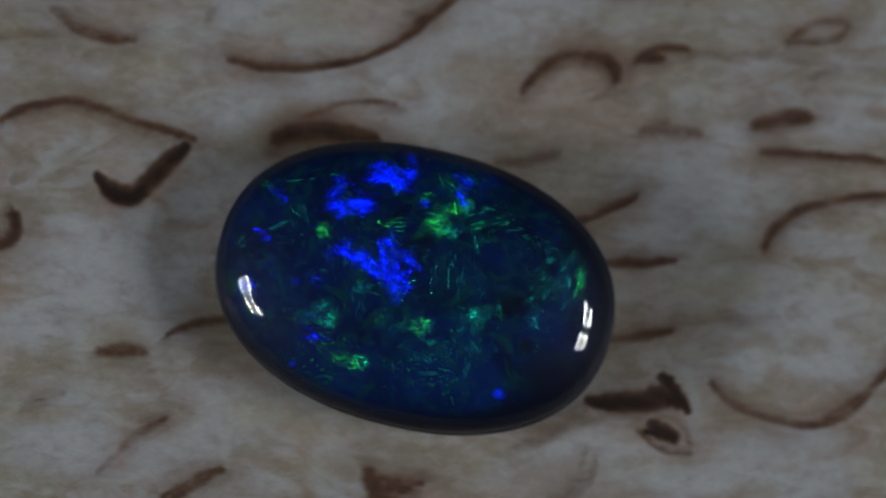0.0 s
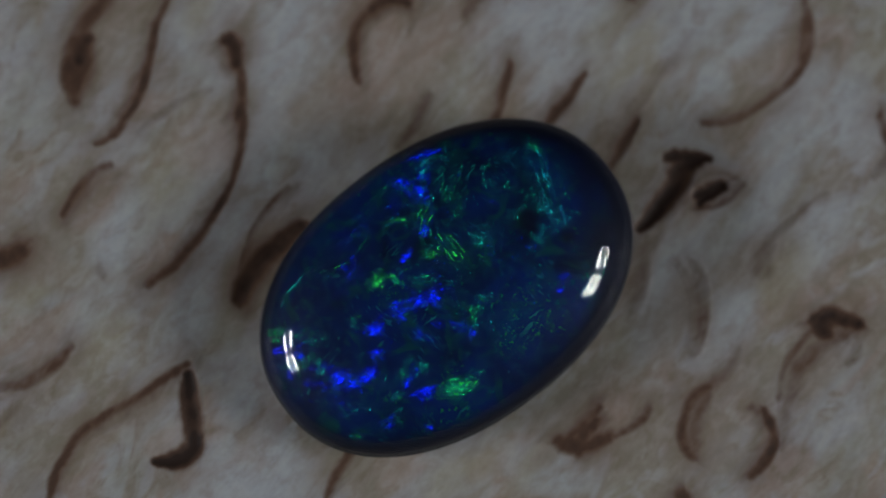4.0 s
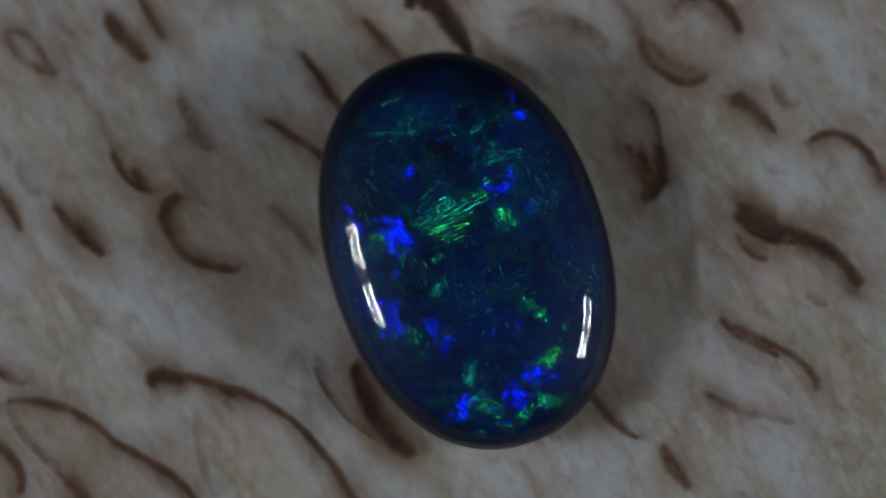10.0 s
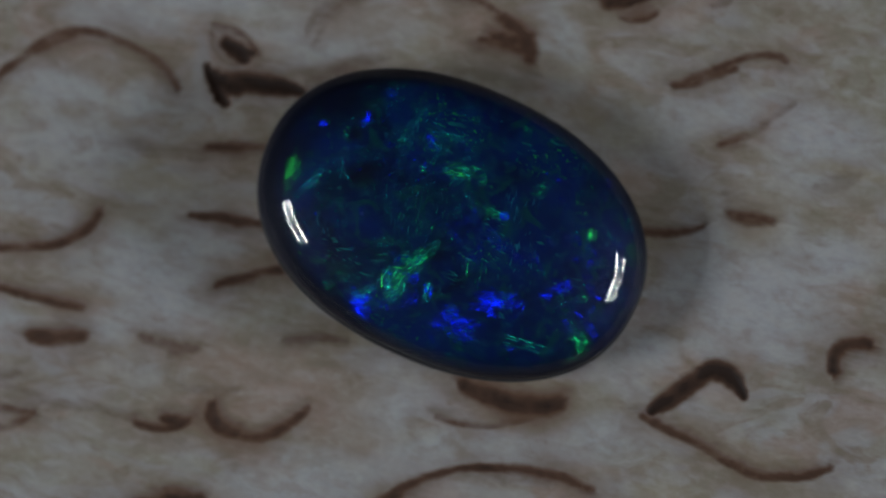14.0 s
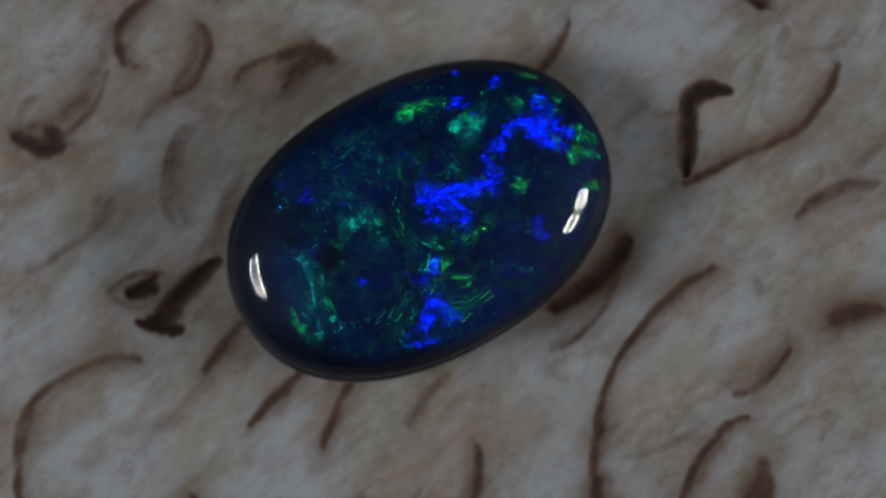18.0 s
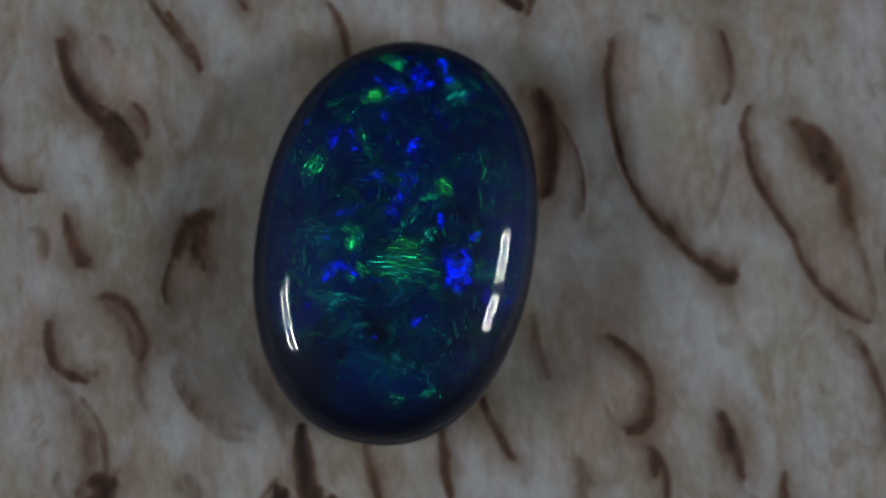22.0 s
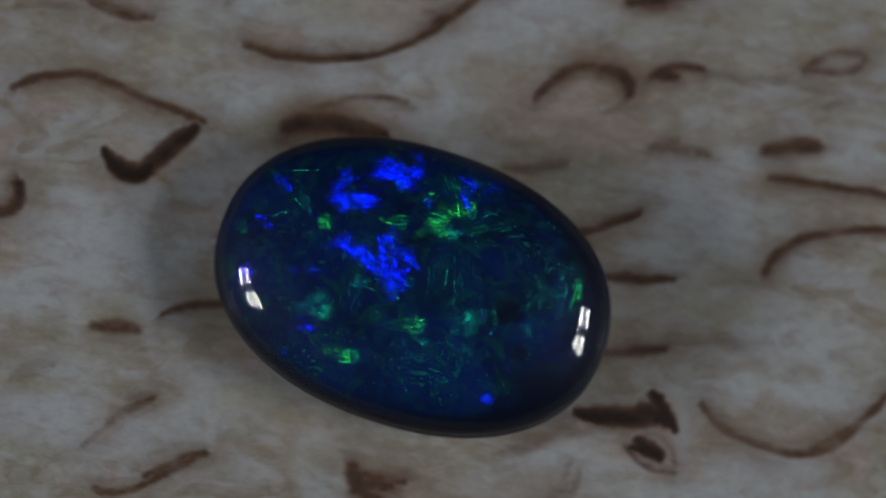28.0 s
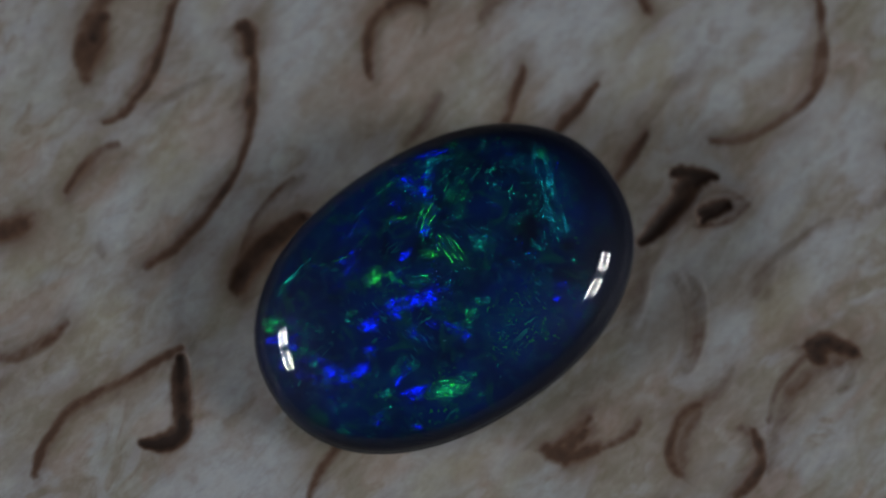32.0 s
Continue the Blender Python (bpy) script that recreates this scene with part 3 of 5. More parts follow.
def bark_at(x, y):
    """How much bark shows at points given in millimetres, and how far it has stained the wood round it, 0 to 1."""
    dark, soak = np.zeros_like(x), np.zeros_like(x)
    wx, wy = x + 0.07 * wave(x, y, 3.5, 3) + 0.035 * wave(x, y, 15.0, 31), y + 0.07 * wave(x, y, 3.5, 4) + 0.035 * wave(x, y, 15.0, 32)
    for line, half, strength, head, tail in FLECKS:
        reach = half * 3.2 + 1.6
        near = (wx > line[:, 0].min() - reach) & (wx < line[:, 0].max() + reach) & (wy > line[:, 1].min() - reach) & (wy < line[:, 1].max() + reach)
        if not near.any():
            continue
        px, py = wx[near], wy[near]
        best, along, inner = np.full(px.shape, 1e9), np.zeros(px.shape), np.zeros(px.shape, bool)
        chord, bow = line[-1] - line[0], line[6] - (line[0] + line[-1]) / 2
        hollow = 1.0 if chord[0] * bow[1] - chord[1] * bow[0] < 0 else -1.0
        for i in range(len(line) - 1):
            a, d = line[i], line[i + 1] - line[i]
            s = np.clip(((px - a[0]) * d[0] + (py - a[1]) * d[1]) / (d @ d + 1e-12), 0, 1)
            gap = np.hypot(px - a[0] - s * d[0], py - a[1] - s * d[1])
            side = (d[0] * (py - a[1]) - d[1] * (px - a[0])) * hollow > 0
            inner = np.where(gap < best, side, inner)
            along = np.where(gap < best, (i + s) / (len(line) - 1), along)
            best = np.minimum(best, gap)
        thick = half * (head + (tail - head) * along + 0.55 * np.sin(np.pi * np.clip(along, 0.03, 0.97)) ** 0.7) * (1 + 0.22 * wave(px, py, 5.0, 6) + 0.16 * wave(px, py, 13.0, 7))
        tight = np.clip((best - thick * (0.6 if strength > 1.05 else 0.25)) / (thick * 0.85 + 0.14), 0, 1)
        pit = strength > 1.05                 # filled pits are black, with little stain round them
        loose = np.clip(best / np.where(inner & (not pit), thick * 1.7 + 0.85, thick * 1.0 + 0.15), 0, 1)
        value = strength * (0.47 * (1 - tight * tight * (3 - 2 * tight)) + 0.53 * (1 - loose * loose * (3 - 2 * loose))) * (0.92 + 0.30 * wave(px, py, 6.0, 8) + 0.12 * wave(px, py, 17.0, 10))
        dark[near] = np.maximum(dark[near], value)
        soak[near] = np.maximum(soak[near], (0.45 if pit else strength) * np.exp(-((np.maximum(best - thick, 0) / 0.75) ** 1.5)) * (0.85 + 0.9 * wave(px, py, 2.5, 9)))
    return np.clip(dark, 0, 1.25), np.clip(soak, 0, 1) * 0.85


def top_at(x, y, bark):
    """Height of the board's top in millimetres: softly uneven, sunk where bark has shrunk."""
    return lean(x, y) + 0.035 * wave(x, y, 1.1, 11) + 0.012 * wave(x, y, 4.0, 12) - 0.16 * np.clip(bark - 0.35, 0, 1)


def build_board():
    fine = np.linspace(-19.5, 19.5, 470)
    line = np.concatenate([[-30, -27, -24, -21.5], fine, [21.5, 24, 27, 30]])
    n = len(line)
    gx, gy = np.meshgrid(line, line)
    x, y = gx.ravel(), gy.ravel()
    bark, soak = bark_at(x, y)
    z = top_at(x, y, bark)
    top = np.stack([x, y, z], 1) * MM
    rim = np.concatenate([np.arange(n), np.arange(1, n) * n + n - 1, (n - 1) * n + np.arange(n - 2, -1, -1), np.arange(n - 2, 0, -1) * n])
    foot = top[rim].copy()
    foot[:, 2] = BOARD_FOOT
    q = (np.arange(n - 1)[:, None] * n + np.arange(n - 1)[None, :]).ravel()
    faces = np.stack([q, q + 1, q + n + 1, q + n], 1).tolist()
    k, base = len(rim), n * n
    faces += [[int(rim[i]), base + i, base + (i + 1) % k, int(rim[(i + 1) % k])] for i in range(k)]
    faces.append([base + i for i in range(k)][::-1])
    me = mesh_of("birch_board", np.concatenate([top, foot]), faces, BIRCH)
    me.attributes.new("bark", "FLOAT", "POINT").data.foreach_set("value", np.concatenate([bark, np.zeros(k)]).astype(np.float32))
    me.attributes.new("stain", "FLOAT", "POINT").data.foreach_set("value", np.concatenate([soak, np.zeros(k)]).astype(np.float32))
    for tone in ("pale", "rosy", "brown", "gold"):
        me.attributes.new(tone, "FLOAT", "POINT").data.foreach_set("value", np.concatenate([tone_at(x, y, tone), np.zeros(k)]).astype(np.float32))
    ob = new("birch_board", me)
    return tagged(ob, "pale sanded curly birch board with dark brown ingrown bark flecks", "wooden board")


def build_flecks(board):
    """Each streak of bark as a thin inlay lying in its groove."""
    across = np.linspace(-1, 1, 9)
    for line, half, strength, head, tail in FLECKS:
        s = np.linspace(0, 12, 25)
        cx, cy = np.interp(s, np.arange(13), line[:, 0]), np.interp(s, np.arange(13), line[:, 1])
        tx, ty = np.gradient(cx), np.gradient(cy)
        ln = np.hypot(tx, ty) + 1e-9
        wide = half * (0.7 + max(head, tail)) + 0.10
        x = (cx[:, None] - ty[:, None] / ln[:, None] * across * wide).ravel()
        y = (cy[:, None] + tx[:, None] / ln[:, None] * across * wide).ravel()
        bark, soak = bark_at(x, y)
        edge = np.tile(1 - across ** 6, 25)
        z = top_at(x, y, bark) - 0.02 + 0.035 * edge
        q = [(r * 9 + c, r * 9 + c + 1, r * 9 + c + 10, r * 9 + c + 9) for r in range(24) for c in range(8)]
        me = mesh_of("bark_fleck", np.stack([x, y, z], 1) * MM, [f[::-1] for f in q], BIRCH)
        me.attributes.new("bark", "FLOAT", "POINT").data.foreach_set("value", bark.astype(np.float32))
        me.attributes.new("stain", "FLOAT", "POINT").data.foreach_set("value", soak.astype(np.float32))
        for tone in ("pale", "rosy", "brown", "gold"):
            me.attributes.new(tone, "FLOAT", "POINT").data.foreach_set("value", tone_at(x, y, tone).astype(np.float32))
        part("bark_fleck", me, board, "dark brown bark streak grown into the pale wood" if strength > 0.6 else "faint brown bark streak grown into the pale wood")


board = build_board()
build_flecks(board)

# ---- the opal ----
OPAL_X, OPAL_Y, OPAL_TURN = -0.480, -1.205, radians(-11.37)
LONG, SHORT, SQUARE = 7.13, 4.92, 2.194
GIRDLE, DOME = 1.7, 2.4


def ring_point(angle):
    c, s = math.cos(angle), math.sin(angle)
    return (LONG * math.copysign(abs(c) ** (2 / SQUARE), c), SHORT * math.copysign(abs(s) ** (2 / SQUARE), s))


def on_board(u, v, z):
    """From the stone's own axes (millimetres) to the board's, in metres."""
    c, s = math.cos(OPAL_TURN), math.sin(OPAL_TURN)
    x, y = OPAL_X + c * u - s * v, OPAL_Y + s * u + c * v
    level = min(1.0, z / GIRDLE)          # the dome is level although the base follows the board
    return (x * MM, y * MM, (z + lean(x, y) * (1 - level) + lean(OPAL_X, OPAL_Y) * level) * MM)


SHOULDER = 2.4                            # above 2: a flatter top with a tighter shoulder


def off_board(x, y):
    """Back from the board's axes (metres) to the stone's own, in millimetres."""
    c, s = math.cos(OPAL_TURN), math.sin(OPAL_TURN)
    dx, dy = x / MM - OPAL_X, y / MM - OPAL_Y
    return c * dx + s * dy, c * dy - s * dx


def potch_at(u, v):
    """Black potch without colour: the rim, one end of the stone, and a few round spots."""
    rho = math.hypot((u + 0.30) / (LONG * 0.955), (v - 0.06) / (SHORT * 0.965))
    out = min(1.0, max(0.0, (rho - 0.91) / 0.10))
    for su, sv, r in ((3.35, -0.05, 0.52), (3.62, 0.16, 0.34), (4.3, -1.25, 0.4), (5.5, -2.3, 1.7), (6.7, 0.2, 1.3)):
        out = max(out, min(1.0, max(0.0, (r - math.hypot(u - su, v - sv)) / (0.75 * r) + 0.15)) * 0.85)
    return out


def dome_z(rho, sunk=0.0):
    return GIRDLE + (DOME - sunk) * math.sqrt(max(0.0, 1 - min(rho, 1.0) ** SHOULDER))


def lathe(name, rings, mat, close_low=False, close_high=True, count=128):
    """A solid of rings (share of the outline, height) from low to high."""
    verts, faces = [], []
    for share, z in rings:
        for i in range(count):
            u, v = ring_point(2 * math.pi * i / count)
            verts.append(on_board(u * share, v * share, z))
    for r in range(len(rings) - 1):
        for i in range(count):
            j = (i + 1) % count
            faces.append((r * count + i, r * count + j, (r + 1) * count + j, (r + 1) * count + i))
    if close_high:
        verts.append(on_board(0, 0, rings[-1][1] + 0.001))
        top = (len(rings) - 1) * count
        faces += [(top + i, top + (i + 1) % count, len(verts) - 1) for i in range(count)]
    if close_low:
        faces.append(tuple(range(count))[::-1])
    return mesh_of(name, verts, faces, mat)


SUNK = 0.22


def build_opal():
    opal = tagged(new("opal"), "polished oval black opal cabochon with blue and green play of colour", "gemstone")
    arc = [math.radians(a) for a in np.linspace(0, 88, 34)]
    shell = [(0.984, 0.50), (0.992, GIRDLE - 0.45), (1.0, GIRDLE - 0.05)] + [(math.cos(a), dome_z(math.cos(a))) for a in arc]
    part("polished_skin", lathe("polished_skin", shell, SKIN), opal, "clear polished domed skin of the opal")
    inner = [(0.968, 0.48), (0.980, GIRDLE - 0.45)] + [(0.99 * math.cos(a), dome_z(math.cos(a), SUNK) - 0.1) for a in arc]
    body = lathe("colour_body", inner, BODY)
    dark = [potch_at(*off_board(v.co.x, v.co.y)) for v in body.vertices]
    body.attributes.new("potch", "FLOAT", "POINT").data.foreach_set("value", dark)
    part("colour_body", body, opal, "dark navy opal body under the polish")
    low = [(0.955, 0.02), (0.99, 0.10), (0.998, 0.40), (0.99, 0.52), (0.95, 0.55)]
    part("potch_base", lathe("potch_base", low, POTCH, True, False), opal, "slate-grey potch base of the stone")
    return opal


opal = build_opal()


# ---- the two lamps ----
def tube_mesh(length, radius):
    verts, faces, k = [], [], 10
    rings = [(-length / 2, 0.25), (-length / 2 + radius * 0.6, 0.7), (-length / 2 + radius * 1.6, 1.0), (length / 2 - radius * 1.6, 1.0), (length / 2 - radius * 0.6, 0.7), (length / 2, 0.25)]
    for y, r in rings:
        verts += [(radius * r * math.cos(2 * math.pi * i / k), y, radius * r * math.sin(2 * math.pi * i / k)) for i in range(k)]
    for a in range(len(rings) - 1):
        faces += [(a * k + i, a * k + k + i, a * k + k + (i + 1) % k, a * k + (i + 1) % k) for i in range(k)]
    faces += [tuple(range(k)), tuple(range((len(rings) - 1) * k, len(rings) * k))[::-1]]
    return mesh_of("lamp_tube", verts, faces, GLOW)


def build_lamp(way, size_x, size_y):
    lamp = tagged(new("tube_lamp"), "black studio lamp with four bright white tubes on a stand", "lamp", "lamps beside the opal")
    way = way.normalized()
    spot = way * LAMP_FAR
    face = look(tuple(spot), (0, 0, 0))
    lamp.matrix_world = Matrix.Translation((spot.x, spot.y, BOARD_FOOT))
    back = lamp.matrix_world.inverted() @ face
    bm = bmesh.new()
    bmesh.ops.create_cube(bm, size=1, matrix=Matrix.Translation((0, 0, 0.03)) @ Matrix.Diagonal((size_x * 1.25, size_y * 1.2, 0.02, 1)))
    bmesh.ops.bevel(bm, geom=bm.edges[:], offset=0.004, segments=2, affect="EDGES")
    me = bpy.data.meshes.new("housing")
    bm.to_mesh(me)
    bm.free()
    me.materials.append(CASE)
    part("housing", me, lamp).matrix_local = back
    tube = tube_mesh(size_x * 0.46, size_y * 0.085)
    for sx in (-1, 1):
        for sy in (-1, 1):
            part("tube", tube, lamp, "glowing white lamp tube").matrix_local = back @ pose(sx * size_x * 0.28, sy * size_y * 0.27, 0, 0, 0, 90)
    bm = bmesh.new()
    top = (back @ Vector((0, 0, 0.045))).z
    bmesh.ops.create_cone(bm, cap_ends=True, segments=16, radius1=0.007, radius2=0.006, depth=top, matrix=Matrix.Translation(Vector(way.to_2d().to_3d()).normalized() * 0.035 + Vector((0, 0, top / 2))))
    bmesh.ops.create_cone(bm, cap_ends=True, segments=24, radius1=0.05, radius2=0.045, depth=0.012, matrix=Matrix.Translation(Vector(way.to_2d().to_3d()).normalized() * 0.035 + Vector((0, 0, 0.006))))
    me = bpy.data.meshes.new("stand")
    bm.to_mesh(me)
    bm.free()
    me.materials.append(CASE)
    part("stand", me, lamp)
    return lamp


build_lamp(LAMP_RIGHT, 0.135, 0.085)
build_lamp(LAMP_LEFT, 0.135, 0.085)

# ---- the opal's play of colour ----
TILT = 31.0                               # the layers lean this far, so that they face half way to a lamp
WORDS = {"g": "green", "y": "yellow-green", "t": "teal", "c": "cyan", "b": "vivid blue"}


class Layers:
    """Collects the thin bright layers of one patch: corners, faces, the way each corner faces, and how it fades."""

    def __init__(self):
        self.verts, self.faces, self.ways, self.fade, self.solid = [], [], [], [], []

    def way(self, facing, tilt):
        f = facing + OPAL_TURN
        return (math.sin(tilt) * math.cos(f), math.sin(tilt) * math.sin(f), math.cos(tilt))

    def sliver(self, u, v, along, half_long, half_wide, facing, tilt, strength):
        """One ragged six-sided sliver."""
        rho = (abs(u / LONG) ** SQUARE + abs(v / SHORT) ** SQUARE) ** (1 / SQUARE)
        if rho > 0.972 or potch_at(u, v) > random.uniform(0.25, 0.8):
            return
        z = dome_z(rho, SUNK) + 0.07
        ca, sa = math.cos(along), math.sin(along)
        gx, gy = math.cos(facing) * math.tan(tilt), math.sin(facing) * math.tan(tilt)
        first = len(self.verts)
        for a, b in ((-1, -0.35), (-0.45, -1), (0.5, -0.9), (1, 0.2), (0.4, 1), (-0.6, 0.85)):
            du, dv = a * half_long * random.uniform(0.7, 1.15), b * half_wide * random.uniform(0.7, 1.15)
            x, y = ca * du - sa * dv, sa * du + ca * dv
            self.verts.append(on_board(u + x, v + y, z - gx * x - gy * y))
            self.ways.append(self.way(facing, tilt))
            self.fade.append(strength)
            self.solid.append(1.0)
        self.faces.append(tuple(range(first, first + 6)))

    def veil(self, u, v, length, width, along, facing, tilt, strength):
        """A soft-edged cloud of colour that follows the dome."""
        ca, sa = math.cos(along), math.sin(along)
        lumps = [(random.uniform(0, 6.28), random.randint(2, 5), random.uniform(0.08, 0.22)) for _ in range(4)]
        first, k = len(self.verts), 20
        for ring, glow in ((0.0, 1.0), (0.3, 1.0), (0.55, 0.95), (0.78, 0.6), (0.95, 0.2), (1.12, 0.0)):
            for i in range(k if ring else 1):
                w = 2 * math.pi * i / k
                r = ring * (1 + sum(s * math.sin(n * w + o) for o, n, s in lumps))
                du, dv = r * math.cos(w) * length / 2, r * math.sin(w) * width / 2
                pu, pv = u + ca * du - sa * dv, v + sa * du + ca * dv
                rho = (abs(pu / LONG) ** SQUARE + abs(pv / SHORT) ** SQUARE) ** (1 / SQUARE)
                self.verts.append(on_board(pu, pv, dome_z(rho, SUNK) + 0.035))
                self.ways.append(self.way(facing + radians(random.gauss(0, 5)), tilt + radians(random.gauss(0, 2))))
                self.fade.append(0.0 if rho > 0.97 else strength * glow * (1 - potch_at(pu, pv)))
                self.solid.append(0.0)
        self.faces += [(first, first + 1 + i, first + 1 + (i + 1) % k) for i in range(k)]
        for r in range(4):
            low = first + 1 + r * k
            self.faces += [(low + i, low + k + i, low + k + (i + 1) % k, low + (i + 1) % k) for i in range(k)]

    def mesh(self, name, mat):
        me = mesh_of(name, self.verts, self.faces, mat)
        me.attributes.new("fade", "FLOAT", "POINT").data.foreach_set("value", np.array(self.fade, np.float32))
        me.attributes.new("solid", "FLOAT", "POINT").data.foreach_set("value", np.array(self.solid, np.float32))
        me.normals_split_custom_set_from_vertices(self.ways)
        return me


def flash(u, v, length, width, along, facing, look_of):
    """A patch of one colour: a veil under many slivers, in parallel (s) or crumbs, dim (d) ones weaker; millimetres and degrees."""
    layers = Layers()
    a, f = radians(along), radians(facing)
    ca, sa = math.cos(a), math.sin(a)
    hue, dim, striped = look_of[0], "d" in look_of[1:], "s" in look_of[1:]
    tilt = radians(TILT + random.uniform(-4, 4))
    strong = (0.052 if dim else 0.165) * (0.85 if hue == "b" else 1.0)
    if width > 0.2:
        layers.veil(u, v, length * 1.05, width * 1.05, a, f, tilt, strong * (0.10 if striped else 0.60 if hue == "b" else 0.24))
    if striped:
        pitch = 0.14
        count = max(2, int(width / pitch))
        for i in range(count):
            row = (i + 0.5) / count * 2 - 1
            reach = math.sqrt(max(0.05, 1 - row * row)) * length / 2 * random.uniform(0.6, 1.0)
            at = -reach
            while at < reach:
                half_long = min(random.uniform(0.14, 0.45), (reach - at) / 2 + 0.03)
                if random.random() < 0.72:
                    dv = row * width / 2 + random.uniform(-0.012, 0.012)
                    du = at + half_long
                    layers.sliver(u + ca * du - sa * dv, v + sa * du + ca * dv, a + random.uniform(-0.05, 0.05), half_long, random.uniform(0.014, 0.032), f + radians(random.gauss(0, 6)), tilt + radians(random.gauss(0, 2.5)), strong * random.uniform(0.4, 1.45))
                at += 2 * half_long * random.uniform(0.9, 1.2)
    else:
        count = int(max(4, (1.0 if hue == "b" else 0.9) * length * width * 80 * (0.6 if dim else 1)))
        lumps = [(random.uniform(-0.7, 0.7), random.uniform(-0.7, 0.7)) for _ in range(5)]
        for i in range(count):
            cx, cy = random.choice(lumps)
            r, w = abs(random.gauss(0, 0.26)), random.uniform(0, 2 * math.pi)
            du, dv = (cx + r * math.cos(w)) * length / 2, (cy + r * math.sin(w)) * width / 2
            layers.sliver(u + ca * du - sa * dv, v + sa * du + ca * dv, a + random.gauss(0, 0.5), random.uniform(0.02, 0.13), random.uniform(0.02, 0.05) if hue == "b" else random.uniform(0.004, 0.020), f + radians(random.gauss(0, 8)), tilt + radians(random.gauss(0, 3.5)), strong * random.uniform(0.3, 1.2))
    if layers.faces:
        part("colour_flash", layers.mesh("colour_flash", FLASH[hue]), opal, ("faint " if dim else "") + WORDS[hue] + (" striated" if striped else "") + " flash in the opal")


flash(-1.75, 3.34, 2.00, 0.90, 1, 212, "b")
flash(-2.91, 1.94, 1.80, 0.70, 16, 212, "b")
flash(-2.42, 0.41, 1.20, 0.70, 1, 356, "b")
flash(-1.75, 0.17, 1.20, 0.60, 156, 356, "b")
flash(-0.97, 0.26, 2.20, 0.80, 111, 356, "b")
flash(0.89, 3.33, 0.90, 0.40, 131, 356, "b")
flash(-3.32, -0.82, 0.90, 0.50, 171, 356, "bd")
flash(-5.66, 0.38, 0.40, 0.24, 11, 212, "b")
flash(-5.21, 1.76, 0.28, 0.20, 11, 212, "b")
flash(1.43, 4.88, 1.00, 0.24, 171, 356, "bd")
flash(-2.73, -2.77, 0.50, 0.20, 11, 356, "b")
flash(3.82, -3.11, 0.50, 0.40, 11, 212, "bd")
flash(0.30, 2.43, 1.20, 0.80, 56, 212, "y")
flash(0.54, 1.87, 0.70, 0.40, 21, 356, "y")
flash(-0.32, 2.90, 0.50, 0.40, 41, 356, "y")
flash(-1.33, 1.70, 0.50, 0.28, 31, 356, "y")
flash(-3.47, 0.98, 0.56, 0.40, 161, 356, "y")
flash(-1.59, -3.29, 1.20, 0.60, 156, 356, "y")
flash(-1.11, -3.17, 0.60, 0.60, 11, 356, "g")
flash(1.68, 2.59, 1.80, 0.70, 31, 212, "gsd")
flash(0.24, 3.48, 1.20, 0.60, 131, 356, "gsd")
flash(1.14, 3.94, 0.50, 0.40, 11, 212, "gd")
flash(5.56, 1.49, 1.40, 0.36, 91, 356, "g")
flash(5.00, 1.43, 1.80, 0.60, 86, 356, "td")
flash(4.34, 0.83, 1.40, 1.00, 71, 356, "td")
flash(1.02, 0.36, 1.40, 1.20, 103, 212, "tsd")
flash(2.49, -0.68, 1.00, 0.80, 71, 356, "t")
flash(3.11, -0.32, 0.60, 0.40, 101, 356, "t")
flash(0.79, -1.52, 0.40, 0.40, 11, 212, "t")
flash(1.00, -1.96, 0.40, 0.30, 11, 212, "t")
flash(-3.51, -2.06, 0.60, 0.30, 21, 356, "gd")
flash(-4.94, 1.15, 0.50, 0.20, 61, 212, "gd")
flash(0.60, 2.33, 1.40, 0.70, 36, 331, "ys")
flash(-1.96, 1.53, 0.70, 0.60, 166, 331, "y")
flash(-3.30, 0.81, 0.40, 0.32, 166, 331, "y")
flash(0.99, 0.82, 1.80, 0.60, 86, 331, "ysd")
flash(-1.91, -3.15, 1.40, 0.60, 161, 331, "y")
flash(-1.13, -3.21, 0.80, 0.60, 136, 331, "g")
flash(-5.98, 2.62, 1.00, 0.28, 31, 186, "g")
flash(-5.88, 2.05, 0.80, 0.20, 176, 186, "g")
flash(0.22, 3.89, 1.00, 0.50, 136, 331, "gsd")
flash(-3.89, 2.90, 1.60, 0.16, 11, 186, "ts")
flash(5.33, 1.84, 1.00, 0.50, 106, 331, "gd")
flash(1.70, 0.38, 0.90, 0.60, 6, 331, "t")
flash(0.29, 1.78, 0.60, 0.24, 31, 331, "t")
flash(2.43, 3.42, 1.20, 0.40, 16, 186, "td")
flash(1.51, 3.83, 1.00, 0.40, 176, 186, "td")
flash(2.46, 2.57, 1.80, 0.60, 11, 331, "tsd")
flash(4.50, 0.35, 2.40, 0.44, 71, 331, "c")
flash(4.39, 2.21, 0.80, 0.50, 36, 331, "c")
flash(4.93, 1.91, 1.20, 0.40, 56, 331, "c")
flash(-4.19, -2.57, 0.70, 0.40, 176, 331, "t")
flash(-2.83, -1.78, 1.00, 0.60, 26, 331, "td")
flash(0.19, -1.62, 0.40, 0.32, 166, 186, "t")
flash(-1.09, -3.99, 1.00, 0.20, 136, 331, "td")
flash(1.54, -1.88, 1.00, 0.60, 166, 186, "td")
flash(-2.37, 2.45, 1.00, 0.36, 1, 186, "b")
flash(-2.92, 0.23, 0.70, 0.40, 176, 331, "b")
flash(-1.81, 0.29, 1.00, 0.30, 166, 331, "b")
